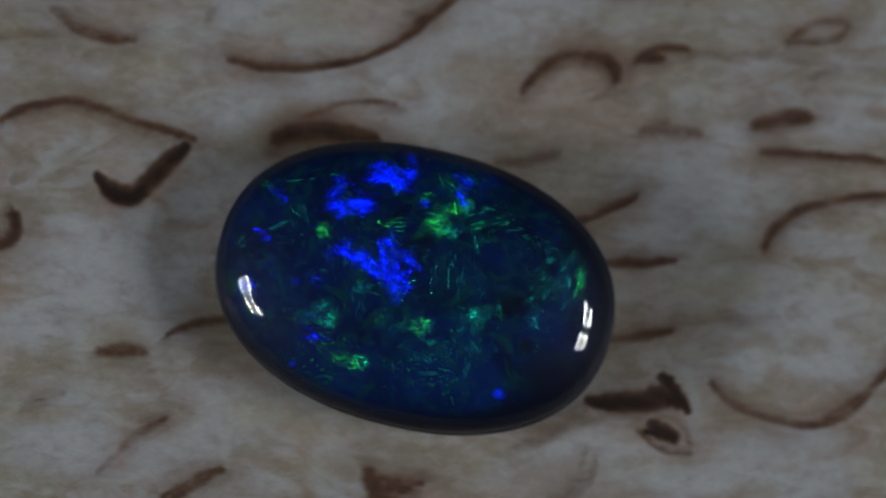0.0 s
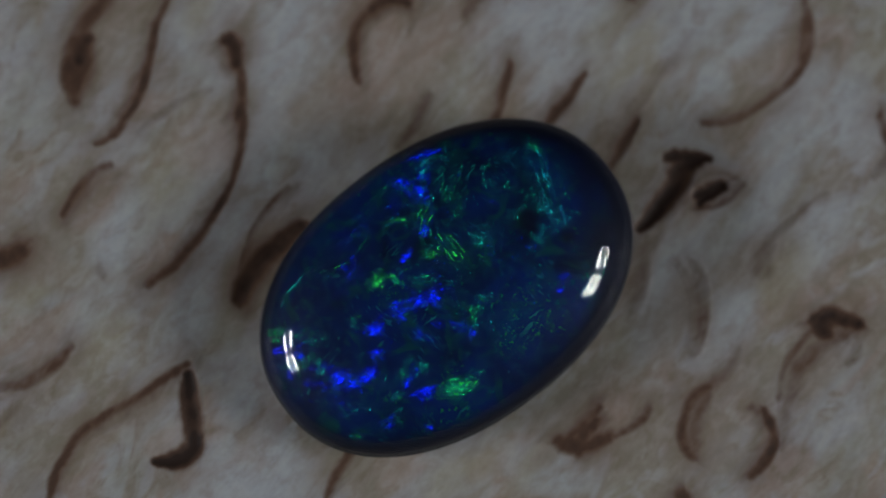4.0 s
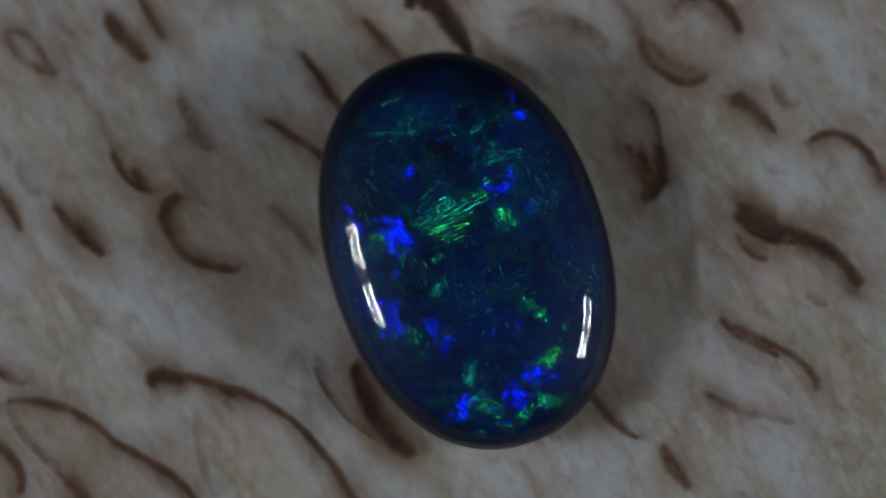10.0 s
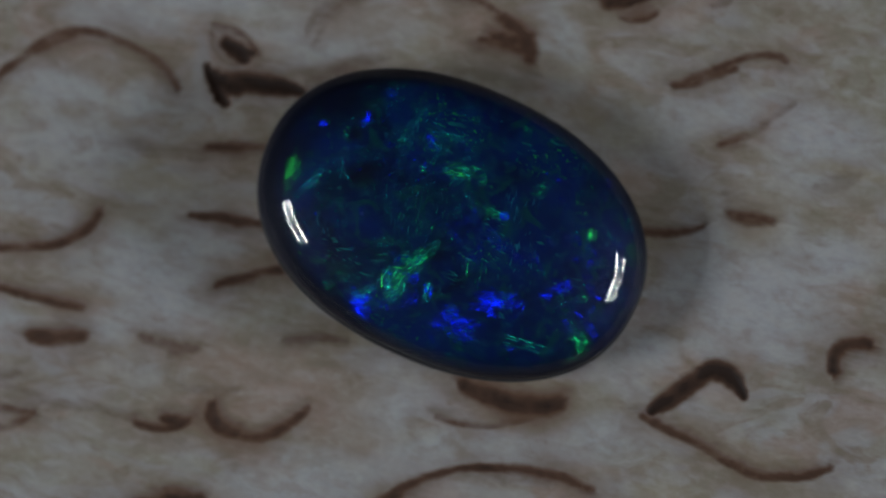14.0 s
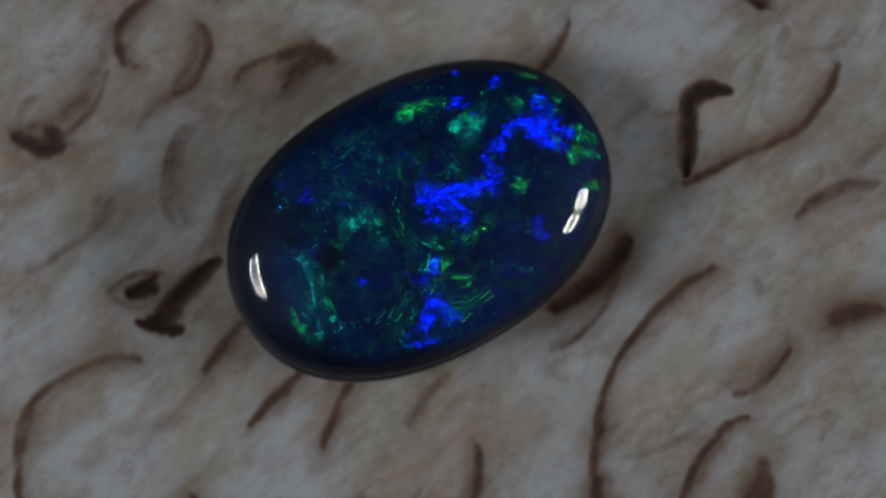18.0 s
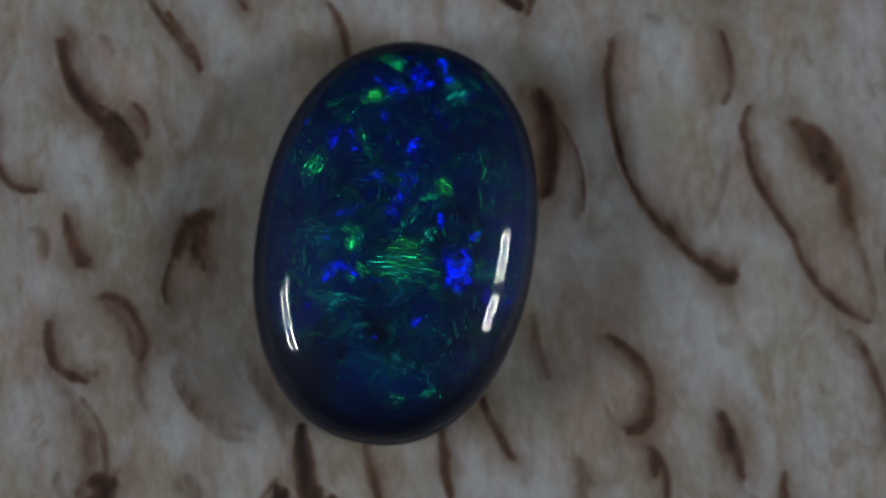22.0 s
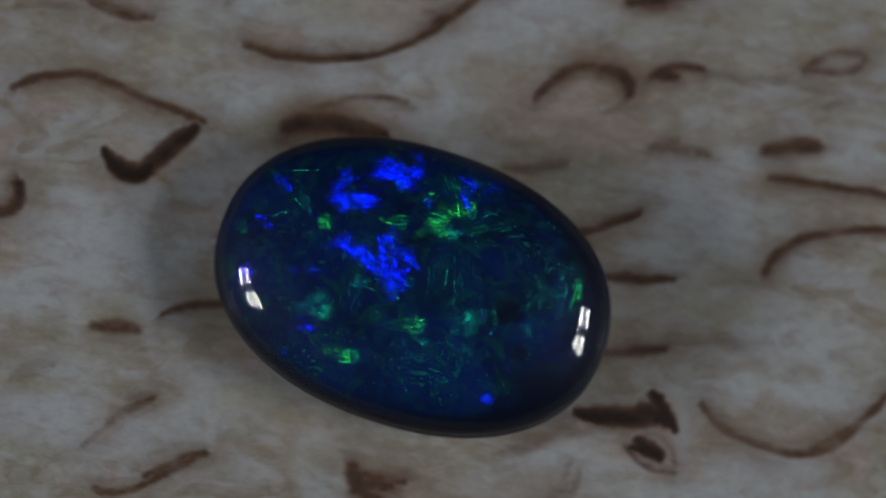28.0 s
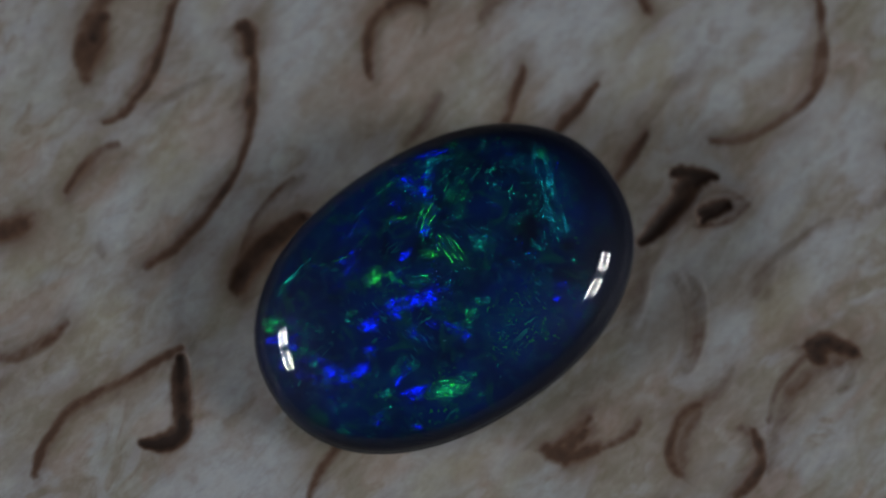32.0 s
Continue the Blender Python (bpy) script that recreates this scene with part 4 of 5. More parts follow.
flash(-0.99, -0.08, 1.40, 0.50, 171, 331, "b")
flash(-0.76, -0.93, 1.20, 0.40, 96, 331, "bd")
flash(-3.96, -0.95, 0.50, 0.24, 166, 331, "b")
flash(-3.01, -2.63, 0.90, 0.36, 171, 331, "b")
flash(-1.21, 3.24, 0.40, 0.24, 166, 186, "bd")
flash(-3.52, -3.68, 0.36, 0.24, 166, 331, "b")
flash(-5.43, 1.21, 0.30, 0.20, 166, 186, "b")
flash(-2.09, 1.46, 0.70, 0.60, 153, 318, "y")
flash(-1.55, 1.22, 0.32, 0.24, 153, 318, "y")
flash(0.70, 0.75, 1.60, 0.80, 93, 318, "ys")
flash(0.73, 2.26, 1.20, 0.60, 23, 174, "ys")
flash(0.07, 1.03, 1.00, 0.36, 153, 318, "y")
flash(-0.70, 0.50, 0.80, 0.40, 153, 318, "gs")
flash(-2.87, 2.60, 1.40, 0.28, 163, 174, "ysd")
flash(-1.32, 3.67, 0.60, 0.28, 153, 318, "gd")
flash(-1.96, -3.28, 1.20, 0.80, 143, 318, "g")
flash(-5.82, 2.05, 0.80, 0.60, 163, 174, "g")
flash(0.08, 3.93, 0.80, 0.24, 3, 318, "gd")
flash(1.76, 0.49, 0.90, 0.60, 153, 318, "t")
flash(-4.67, 2.93, 1.60, 0.24, 13, 174, "ts")
flash(-5.44, -1.70, 1.00, 0.40, 163, 174, "td")
flash(-3.05, -1.65, 1.40, 0.40, 28, 318, "td")
flash(-5.70, -2.52, 0.50, 0.32, 113, 174, "t")
flash(0.74, -1.31, 0.60, 0.30, 153, 174, "t")
flash(1.85, 3.79, 1.00, 0.32, 178, 174, "c")
flash(2.52, 3.60, 0.80, 0.28, 163, 174, "td")
flash(-5.33, 0.70, 0.50, 0.32, 53, 174, "g")
flash(5.03, 1.04, 1.80, 0.40, 68, 174, "c")
flash(4.74, 1.60, 0.80, 0.60, 33, 318, "cd")
flash(4.27, -0.16, 1.20, 0.28, 73, 318, "c")
flash(-1.19, -0.13, 0.60, 0.36, 153, 318, "b")
flash(-1.86, 0.06, 0.80, 0.24, 143, 318, "bd")
flash(-3.12, 0.10, 0.70, 0.40, 153, 318, "b")
flash(-2.95, -2.63, 0.80, 0.28, 173, 318, "b")
flash(-0.65, -1.55, 0.60, 0.50, 153, 318, "bd")
flash(-0.69, 1.48, 0.32, 0.24, 153, 318, "b")
flash(2.96, -2.59, 0.30, 0.24, 153, 318, "b")
flash(-6.06, 1.51, 0.60, 0.28, 153, 174, "b")
flash(-0.01, 3.67, 3.00, 0.70, 12, 137, "ysd")
flash(-1.68, 2.95, 1.60, 0.60, 17, 282, "gsd")
flash(0.70, 0.24, 1.60, 1.00, 127, 282, "ys")
flash(1.66, 0.56, 1.40, 0.80, 147, 282, "ysd")
flash(-1.76, 1.44, 0.70, 0.50, 147, 282, "y")
flash(-1.35, 0.89, 0.80, 0.32, 117, 282, "g")
flash(-1.72, -3.36, 1.00, 0.70, 147, 282, "gs")
flash(-5.93, 2.03, 0.40, 0.24, 117, 137, "y")
flash(-5.62, -2.53, 0.80, 0.30, 137, 137, "y")
flash(-6.28, 1.04, 0.80, 0.50, 147, 137, "g")
flash(-4.96, 1.21, 1.00, 0.50, 147, 282, "t")
flash(-5.67, 0.70, 0.50, 0.40, 87, 137, "t")
flash(0.18, 1.18, 0.90, 0.44, 137, 137, "t")
flash(-0.58, 1.32, 1.00, 0.50, 117, 137, "td")
flash(-0.26, 0.15, 0.60, 0.28, 117, 282, "t")
flash(-2.88, -1.76, 1.40, 0.90, 177, 137, "t")
flash(-5.60, -1.62, 1.20, 0.40, 97, 137, "c")
flash(-2.82, 3.44, 1.20, 0.80, 17, 282, "td")
flash(4.24, 0.88, 1.60, 0.30, 67, 137, "td")
flash(3.52, -1.10, 1.80, 0.80, 137, 282, "cd")
flash(0.30, -2.22, 1.60, 1.20, 117, 282, "td")
flash(2.57, 3.54, 1.00, 0.80, 117, 137, "cd")
flash(1.54, 3.52, 0.70, 0.44, 17, 137, "b")
flash(0.42, 1.88, 0.36, 0.36, 117, 137, "b")
flash(-3.42, -0.61, 0.70, 0.50, 117, 137, "b")
flash(-4.97, -0.59, 1.80, 0.70, 127, 137, "b")
flash(-6.26, 0.60, 0.50, 0.40, 117, 282, "b")
flash(-4.66, -2.88, 0.70, 0.40, 17, 137, "bd")
flash(-5.52, 0.22, 0.40, 0.28, 117, 137, "b")
flash(4.11, -2.47, 0.30, 0.30, 117, 137, "bd")
flash(1.43, 1.78, 0.40, 0.28, 117, 137, "bd")
flash(1.66, 3.53, 0.90, 0.44, 5, 125, "b")
flash(0.48, 2.02, 0.40, 0.40, 105, 125, "b")
flash(-5.03, -0.47, 2.20, 0.90, 120, 125, "b")
flash(-2.99, -0.53, 0.50, 0.40, 5, 125, "b")
flash(-4.39, -2.73, 0.40, 0.30, 105, 125, "b")
flash(0.31, 3.51, 3.00, 0.80, 180, 270, "ysd")
flash(0.89, 0.20, 2.40, 1.20, 115, 270, "ys")
flash(-2.87, 2.38, 2.40, 1.00, 5, 270, "gd")
flash(0.19, 1.10, 0.90, 0.40, 110, 270, "t")
flash(-2.96, -1.55, 1.40, 0.44, 20, 125, "t")
flash(-4.12, 1.47, 0.80, 0.40, 155, 270, "t")
flash(-5.65, 0.87, 0.50, 0.50, 105, 125, "y")
flash(-6.23, 0.17, 0.80, 0.80, 105, 125, "g")
flash(-4.82, -1.74, 0.60, 0.32, 105, 270, "t")
flash(-5.62, -2.62, 0.80, 0.28, 120, 270, "y")
flash(-1.54, 1.37, 0.80, 0.80, 105, 270, "t")
flash(-3.12, -2.01, 0.80, 0.40, 105, 125, "g")
flash(-5.68, 2.00, 0.80, 0.28, 175, 125, "g")
flash(1.12, 0.54, 2.20, 1.20, 97, 252, "ts")
flash(1.92, 1.03, 1.40, 0.50, 117, 252, "tsd")
flash(1.42, -0.73, 0.80, 0.32, 67, 108, "g")
flash(0.05, -1.61, 0.50, 0.40, 87, 108, "g")
flash(0.54, -1.22, 0.40, 0.28, 87, 108, "g")
flash(-1.24, 1.51, 1.00, 0.60, 147, 252, "t")
flash(-1.34, 0.83, 0.60, 0.28, 107, 252, "tsd")
flash(-4.25, 1.21, 1.00, 0.44, 147, 252, "t")
flash(-3.17, -1.62, 1.00, 0.40, 127, 108, "g")
flash(-2.60, -1.23, 0.50, 0.28, 147, 108, "t")
flash(-3.74, -2.31, 0.50, 0.40, 177, 108, "t")
flash(-4.62, -1.82, 0.80, 0.40, 107, 108, "y")
flash(-5.68, 0.91, 1.00, 0.70, 47, 252, "y")
flash(-3.76, -0.94, 0.80, 0.60, 177, 108, "gd")
flash(-2.39, 2.68, 1.20, 0.80, 177, 252, "gd")
flash(0.28, 3.28, 0.80, 0.32, 132, 108, "gd")
flash(2.54, -2.01, 1.20, 0.40, 97, 108, "gd")
flash(3.54, -1.72, 0.50, 0.28, 87, 108, "c")
flash(0.57, -2.60, 1.20, 0.80, 87, 252, "cd")
flash(4.33, 1.13, 0.80, 0.50, 87, 108, "td")
flash(-6.44, 0.52, 1.00, 0.32, 87, 108, "y")
flash(-6.43, 1.69, 0.60, 0.40, 87, 252, "g")
flash(2.28, 3.59, 0.80, 0.32, 22, 108, "b")
flash(1.04, 2.20, 0.60, 0.60, 87, 108, "b")
flash(0.54, 2.01, 0.50, 0.50, 87, 108, "b")
flash(2.92, 1.23, 0.60, 0.40, 87, 108, "b")
flash(-5.39, 1.79, 0.70, 0.70, 87, 252, "b")
flash(-5.68, -0.16, 0.80, 0.70, 87, 108, "b")
flash(-5.11, -1.14, 1.20, 0.80, 67, 108, "b")
flash(-3.28, -0.84, 0.30, 0.28, 87, 108, "b")
flash(4.52, -3.11, 0.60, 0.28, 167, 252, "b")
flash(3.80, -3.10, 0.32, 0.28, 87, 108, "b")
flash(1.64, 2.70, 0.40, 0.24, 87, 252, "b")
flash(1.11, 0.64, 2.20, 0.90, 101, 96, "ts")
flash(1.43, -0.72, 1.00, 0.40, 86, 96, "y")
flash(0.35, -1.60, 0.80, 0.60, 46, 96, "g")
flash(-0.37, 1.74, 1.40, 0.40, 16, 96, "gsd")
flash(2.48, -2.15, 1.40, 0.28, 91, 96, "gsd")
flash(-4.54, -1.69, 0.80, 0.50, 106, 96, "y")
flash(-3.04, -1.60, 1.60, 0.40, 26, 96, "g")
flash(-5.55, 1.11, 0.60, 0.40, 76, 96, "y")
flash(-6.28, -0.14, 0.80, 0.50, 106, 241, "g")
flash(-4.44, 1.28, 0.80, 0.40, 136, 241, "t")
flash(-2.50, 2.88, 1.20, 0.80, 76, 96, "td")
flash(3.73, -1.51, 0.80, 0.24, 116, 241, "c")
flash(4.15, 1.02, 0.80, 0.32, 106, 96, "td")
flash(-6.15, -0.97, 0.80, 0.24, 76, 96, "c")
flash(1.46, 2.27, 0.70, 0.50, 76, 96, "b")
flash(0.82, 2.10, 0.80, 0.44, 26, 96, "b")
flash(-5.43, 1.92, 1.00, 0.44, 156, 241, "b")
flash(-5.69, -0.06, 0.80, 0.70, 76, 96, "b")
flash(3.78, -3.03, 0.40, 0.40, 76, 241, "b")
flash(2.95, 1.16, 0.40, 0.32, 166, 96, "b")
flash(1.46, -1.63, 0.60, 0.40, 76, 96, "b")
flash(4.63, -3.01, 0.28, 0.24, 76, 241, "b")
flash(-5.03, -0.69, 0.60, 0.28, 76, 96, "b")
flash(0.40, -2.41, 0.50, 0.32, 156, 241, "bd")
flash(1.09, 0.18, 2.20, 0.70, 98, 79, "ts")
flash(0.42, -1.46, 0.80, 0.50, 18, 79, "y")
flash(1.45, -1.02, 0.80, 0.24, 28, 79, "g")
flash(1.10, 2.97, 0.90, 0.36, 78, 223, "y")
flash(0.05, 2.32, 1.00, 0.28, 178, 223, "gs")
flash(-4.73, -1.53, 0.60, 0.40, 138, 79, "y")
flash(-4.66, -2.25, 0.60, 0.20, 58, 223, "g")
flash(-6.00, -1.06, 1.00, 0.40, 58, 79, "g")
flash(2.54, -1.74, 1.20, 0.32, 103, 79, "t")
flash(5.55, 1.09, 0.80, 0.28, 88, 223, "yd")
flash(-4.44, 1.45, 1.40, 0.32, 128, 223, "td")
flash(-5.66, 1.22, 1.20, 0.40, 58, 79, "gd")
flash(1.11, 2.41, 0.80, 0.32, 68, 79, "b")
flash(0.55, 2.61, 0.44, 0.24, 58, 79, "b")
flash(-1.28, 3.50, 1.00, 0.50, 58, 223, "b")
flash(-2.13, 3.19, 1.00, 0.50, 28, 223, "b")
flash(-1.14, 4.10, 0.80, 0.40, 138, 223, "bd")
flash(-3.14, 1.62, 0.60, 0.50, 148, 223, "b")
flash(-5.40, 0.30, 0.44, 0.36, 148, 79, "b")
flash(-5.08, 1.68, 0.32, 0.20, 138, 223, "b")
flash(1.72, -2.00, 0.90, 0.28, 143, 79, "b")
flash(3.80, -3.12, 0.40, 0.32, 58, 223, "b")
flash(0.40, -2.35, 0.28, 0.28, 58, 79, "b")
flash(1.57, -1.20, 0.60, 0.24, 58, 79, "b")
flash(0.97, 2.90, 0.90, 0.70, 117, 212, "ys")
flash(0.56, -1.53, 0.80, 0.70, 7, 212, "y")
flash(5.60, 1.01, 1.00, 0.50, 107, 67, "yd")
flash(-4.63, -1.46, 0.70, 0.60, 47, 67, "y")
flash(-4.78, 2.41, 1.80, 0.20, 17, 212, "ts")
flash(2.69, -1.81, 1.20, 0.40, 92, 67, "t")
flash(3.69, -1.89, 1.20, 0.60, 47, 67, "td")
flash(0.98, 0.18, 1.60, 0.60, 97, 67, "tsd")
flash(0.98, 1.98, 0.80, 0.32, 47, 212, "t")
flash(-2.45, -2.04, 1.00, 0.60, 47, 212, "gd")
flash(-1.91, 4.73, 1.20, 0.28, 7, 67, "td")
flash(-5.08, 0.73, 1.20, 0.16, 42, 212, "ts")
flash(-5.77, 1.83, 1.00, 0.40, 47, 67, "gd")
flash(0.32, 2.55, 0.60, 0.28, 47, 67, "b")
flash(-0.27, 2.62, 0.32, 0.32, 47, 67, "b")
flash(-1.25, 3.25, 1.00, 0.80, 47, 212, "b")
flash(-2.08, 3.19, 0.90, 0.36, 17, 212, "b")
flash(-2.76, 1.97, 1.60, 0.56, 27, 212, "b")
flash(-5.38, 0.21, 0.32, 0.28, 47, 212, "b")
flash(-5.08, 1.63, 0.20, 0.20, 47, 212, "b")
flash(1.80, -2.08, 0.60, 0.28, 127, 67, "b")
flash(3.68, -3.05, 0.40, 0.24, 47, 212, "b")
flash(3.67, -0.06, 0.24, 0.20, 47, 67, "b")
flash(1.00, 2.93, 1.00, 0.76, 114, 199, "ys")
flash(0.58, 2.02, 1.00, 0.60, 14, 199, "g")
flash(5.83, 0.80, 0.60, 0.50, 124, 55, "y")
flash(5.63, 1.39, 1.00, 0.40, 94, 199, "gd")
flash(0.39, -1.45, 1.10, 0.40, 24, 199, "y")
flash(-4.69, -1.41, 0.50, 0.44, 124, 55, "y")
flash(-4.58, 2.83, 1.40, 0.16, 9, 55, "ts")
flash(-6.01, 2.43, 1.00, 0.40, 34, 55, "g")
flash(-2.06, 1.14, 1.20, 0.28, 4, 55, "tsd")
flash(0.29, 1.44, 0.40, 0.16, 34, 199, "t")
flash(2.51, -2.63, 1.20, 0.60, 79, 199, "td")
flash(0.96, -2.54, 1.00, 0.32, 164, 199, "td")
flash(-3.85, -3.03, 0.80, 0.16, 154, 199, "gd")
flash(-2.34, -2.07, 0.80, 0.60, 34, 199, "gd")
flash(2.48, -1.62, 1.60, 0.60, 94, 199, "td")
flash(-2.54, 2.10, 1.10, 0.50, 14, 199, "b")
flash(-1.35, 3.11, 0.70, 0.60, 124, 199, "bd")
flash(-0.35, 2.70, 0.40, 0.36, 124, 199, "b")
flash(0.25, 2.62, 0.50, 0.40, 124, 55, "bd")
flash(3.61, -0.03, 0.28, 0.20, 34, 55, "b")
flash(-4.47, 0.75, 1.20, 0.60, 34, 55, "bd")
flash(0.90, 2.81, 0.90, 0.90, 86, 36, "gs")
flash(0.55, 1.99, 1.20, 0.50, 56, 181, "g")
flash(1.52, 3.41, 1.40, 0.40, 46, 181, "t")
flash(-0.31, 2.72, 0.80, 0.32, 96, 36, "t")
flash(5.92, 0.68, 1.20, 0.28, 96, 36, "y")
flash(2.91, 3.93, 0.40, 0.28, 16, 181, "g")
flash(1.75, 3.98, 0.90, 0.60, 176, 36, "b")
flash(-0.42, -1.55, 0.44, 0.40, 16, 181, "g")
flash(-1.23, -0.67, 1.00, 0.40, 176, 36, "g")
flash(0.26, -1.74, 1.20, 0.24, 16, 36, "g")
flash(1.23, -2.48, 1.00, 0.40, 16, 36, "td")
flash(-1.14, -3.76, 0.60, 0.40, 96, 181, "gd")
flash(-4.60, -1.45, 0.50, 0.40, 106, 36, "y")
flash(-4.05, 3.07, 1.60, 0.16, 16, 181, "ts")
flash(-5.75, 1.96, 1.00, 0.60, 166, 181, "g")
flash(-3.18, 0.52, 0.60, 0.40, 16, 181, "td")
flash(-2.44, 0.78, 1.20, 0.28, 16, 181, "tsd")
flash(-5.19, 0.32, 0.40, 0.20, 96, 181, "t")
flash(1.59, -1.08, 0.28, 0.28, 16, 181, "g")
flash(4.13, -1.85, 0.60, 0.28, 96, 36, "b")
flash(5.54, -1.10, 0.28, 0.24, 16, 36, "b")
flash(-4.51, -0.47, 0.28, 0.24, 16, 36, "bd")
flash(-4.45, 0.59, 0.80, 0.50, 16, 36, "bd")
flash(0.06, 3.15, 0.60, 0.60, 16, 181, "bd")
flash(-1.64, -0.71, 0.40, 0.28, 96, 36, "b")
flash(-0.46, -0.27, 1.60, 0.52, 77, 2, "b")
flash(-0.50, 0.67, 1.20, 0.50, 162, 2, "b")
flash(-1.85, 0.22, 1.00, 0.60, 162, 2, "b")
flash(-2.63, 0.33, 0.80, 0.32, 162, 2, "b")
flash(-1.23, 0.97, 0.60, 0.32, 162, 2, "b")
flash(-3.50, -0.57, 0.50, 0.32, 162, 147, "b")
flash(-4.43, -0.95, 1.20, 0.50, 162, 147, "b")
flash(-5.11, -0.47, 0.60, 0.50, 162, 147, "b")
flash(-5.65, -1.60, 0.60, 0.60, 162, 2, "b")
flash(-3.34, 2.53, 1.00, 0.60, 62, 2, "b")
flash(0.85, 3.30, 1.40, 0.70, 102, 147, "b")
flash(1.98, 4.06, 1.40, 0.28, 162, 147, "b")
flash(0.81, 3.90, 0.80, 0.40, 162, 2, "b")
flash(0.31, 1.76, 0.36, 0.36, 162, 147, "b")
flash(3.35, -2.31, 0.40, 0.24, 162, 147, "b")
flash(-4.63, -2.71, 0.60, 0.40, 162, 147, "bd")
flash(-2.80, -2.75, 0.40, 0.20, 162, 2, "b")
flash(0.06, 1.93, 1.20, 0.60, 42, 2, "y")
flash(-1.02, 1.72, 0.60, 0.60, 22, 2, "gs")
flash(0.13, 2.55, 1.20, 0.32, 157, 147, "y")
flash(-3.50, 0.87, 0.70, 0.36, 142, 2, "y")
flash(-1.53, -3.33, 1.20, 0.40, 142, 147, "y")
flash(-5.74, 0.60, 0.50, 0.40, 72, 147, "y")
flash(-5.80, -2.45, 0.70, 0.32, 142, 147, "yd")
flash(5.62, 1.41, 0.80, 0.28, 102, 2, "g")
flash(-2.85, -1.89, 1.20, 1.00, 162, 2, "t")
flash(2.14, -0.80, 1.60, 1.20, 27, 2, "td")
flash(4.31, 0.40, 1.60, 1.40, 22, 147, "td")
flash(0.25, -1.71, 1.20, 0.40, 2, 2, "td")
flash(-0.84, -1.61, 0.70, 0.60, 72, 2, "gd")
flash(-1.71, -0.74, 0.60, 0.60, 162, 2, "t")
flash(0.84, 1.81, 0.60, 0.50, 162, 2, "t")
flash(-5.34, 0.20, 0.80, 0.40, 62, 147, "t")
flash(2.14, 2.84, 1.60, 1.20, 42, 147, "td")
flash(-1.56, 0.00, 2.00, 0.70, 162, 343, "b")
flash(-0.45, -0.29, 0.90, 0.80, 142, 343, "b")
flash(-2.90, -0.04, 0.60, 0.60, 142, 127, "b")
flash(-5.53, -0.84, 1.20, 0.90, 142, 127, "b")
flash(-5.73, -0.10, 1.00, 0.50, 142, 127, "b")
flash(0.36, 1.89, 0.44, 0.40, 142, 127, "b")
flash(1.49, 3.34, 1.20, 0.50, 47, 127, "b")
flash(1.00, 2.98, 0.60, 0.28, 142, 343, "b")
flash(-3.84, -0.85, 0.60, 0.60, 142, 127, "b")
flash(-3.04, -2.78, 0.50, 0.50, 142, 343, "b")
flash(-4.57, -2.74, 0.50, 0.28, 42, 127, "b")
flash(-1.26, 1.11, 0.40, 0.28, 142, 343, "b")
flash(-3.36, 2.75, 0.60, 0.60, 142, 343, "bd")
flash(-3.50, -3.78, 0.28, 0.24, 142, 343, "b")
flash(3.18, -2.28, 0.60, 0.60, 142, 127, "bd")
flash(3.00, 1.24, 0.60, 0.32, 142, 127, "bd")
flash(-2.26, -3.22, 1.20, 0.40, 152, 343, "y")
flash(-1.24, -3.31, 0.50, 0.32, 142, 127, "g")
flash(-5.91, 0.85, 0.50, 0.40, 52, 127, "y")
flash(-3.63, 0.81, 0.50, 0.32, 142, 343, "y")
flash(-5.87, 2.12, 0.50, 0.28, 142, 343, "y")
flash(-1.63, 1.61, 0.40, 0.28, 142, 343, "y")
flash(-0.98, 1.51, 1.20, 0.50, 2, 127, "gd")
flash(-6.62, 0.55, 0.50, 0.50, 142, 127, "g")
flash(-6.21, -1.28, 0.50, 0.40, 142, 127, "g")
flash(-4.86, -1.78, 0.60, 0.50, 142, 127, "g")
flash(-3.13, -1.72, 1.20, 0.60, 17, 127, "t")
flash(1.64, -0.55, 1.20, 1.00, 82, 127, "t")
flash(1.98, -1.77, 1.20, 0.60, 142, 343, "td")
flash(0.55, 1.65, 0.40, 0.32, 52, 127, "t")
flash(2.19, 2.63, 1.40, 0.50, 32, 343, "gsd")
flash(4.32, -0.31, 0.80, 0.50, 102, 343, "c")
flash(4.65, 1.36, 1.20, 1.00, 82, 127, "gsd")
flash(4.36, 1.81, 0.60, 0.28, 42, 343, "t")
flash(5.25, 1.87, 1.20, 0.20, 107, 343, "g")
flash(0.29, 3.68, 1.20, 0.60, 162, 343, "gsd")
flash(0.39, -2.35, 1.20, 0.40, 142, 127, "td")
flash(0.95, -3.26, 1.20, 0.50, 142, 127, "td")
flash(-1.99, 1.33, 0.60, 0.50, 33, 323, "y")
flash(0.69, 0.47, 1.80, 0.90, 88, 108, "ys")
flash(-1.83, -3.26, 1.00, 0.50, 153, 323, "g")
flash(-4.74, -1.58, 0.80, 0.50, 123, 108, "y")
flash(-6.41, 0.63, 1.20, 0.36, 38, 108, "y")
flash(1.26, -0.69, 1.00, 0.36, 83, 108, "t")
flash(1.56, 0.25, 0.70, 0.60, 168, 108, "ts")
flash(-5.85, -0.96, 1.20, 0.32, 28, 108, "t")
flash(-2.81, -1.30, 0.70, 0.40, 123, 108, "t")
flash(-3.78, -2.23, 0.50, 0.40, 33, 323, "t")
flash(-0.91, 0.17, 0.80, 0.20, 123, 323, "t")
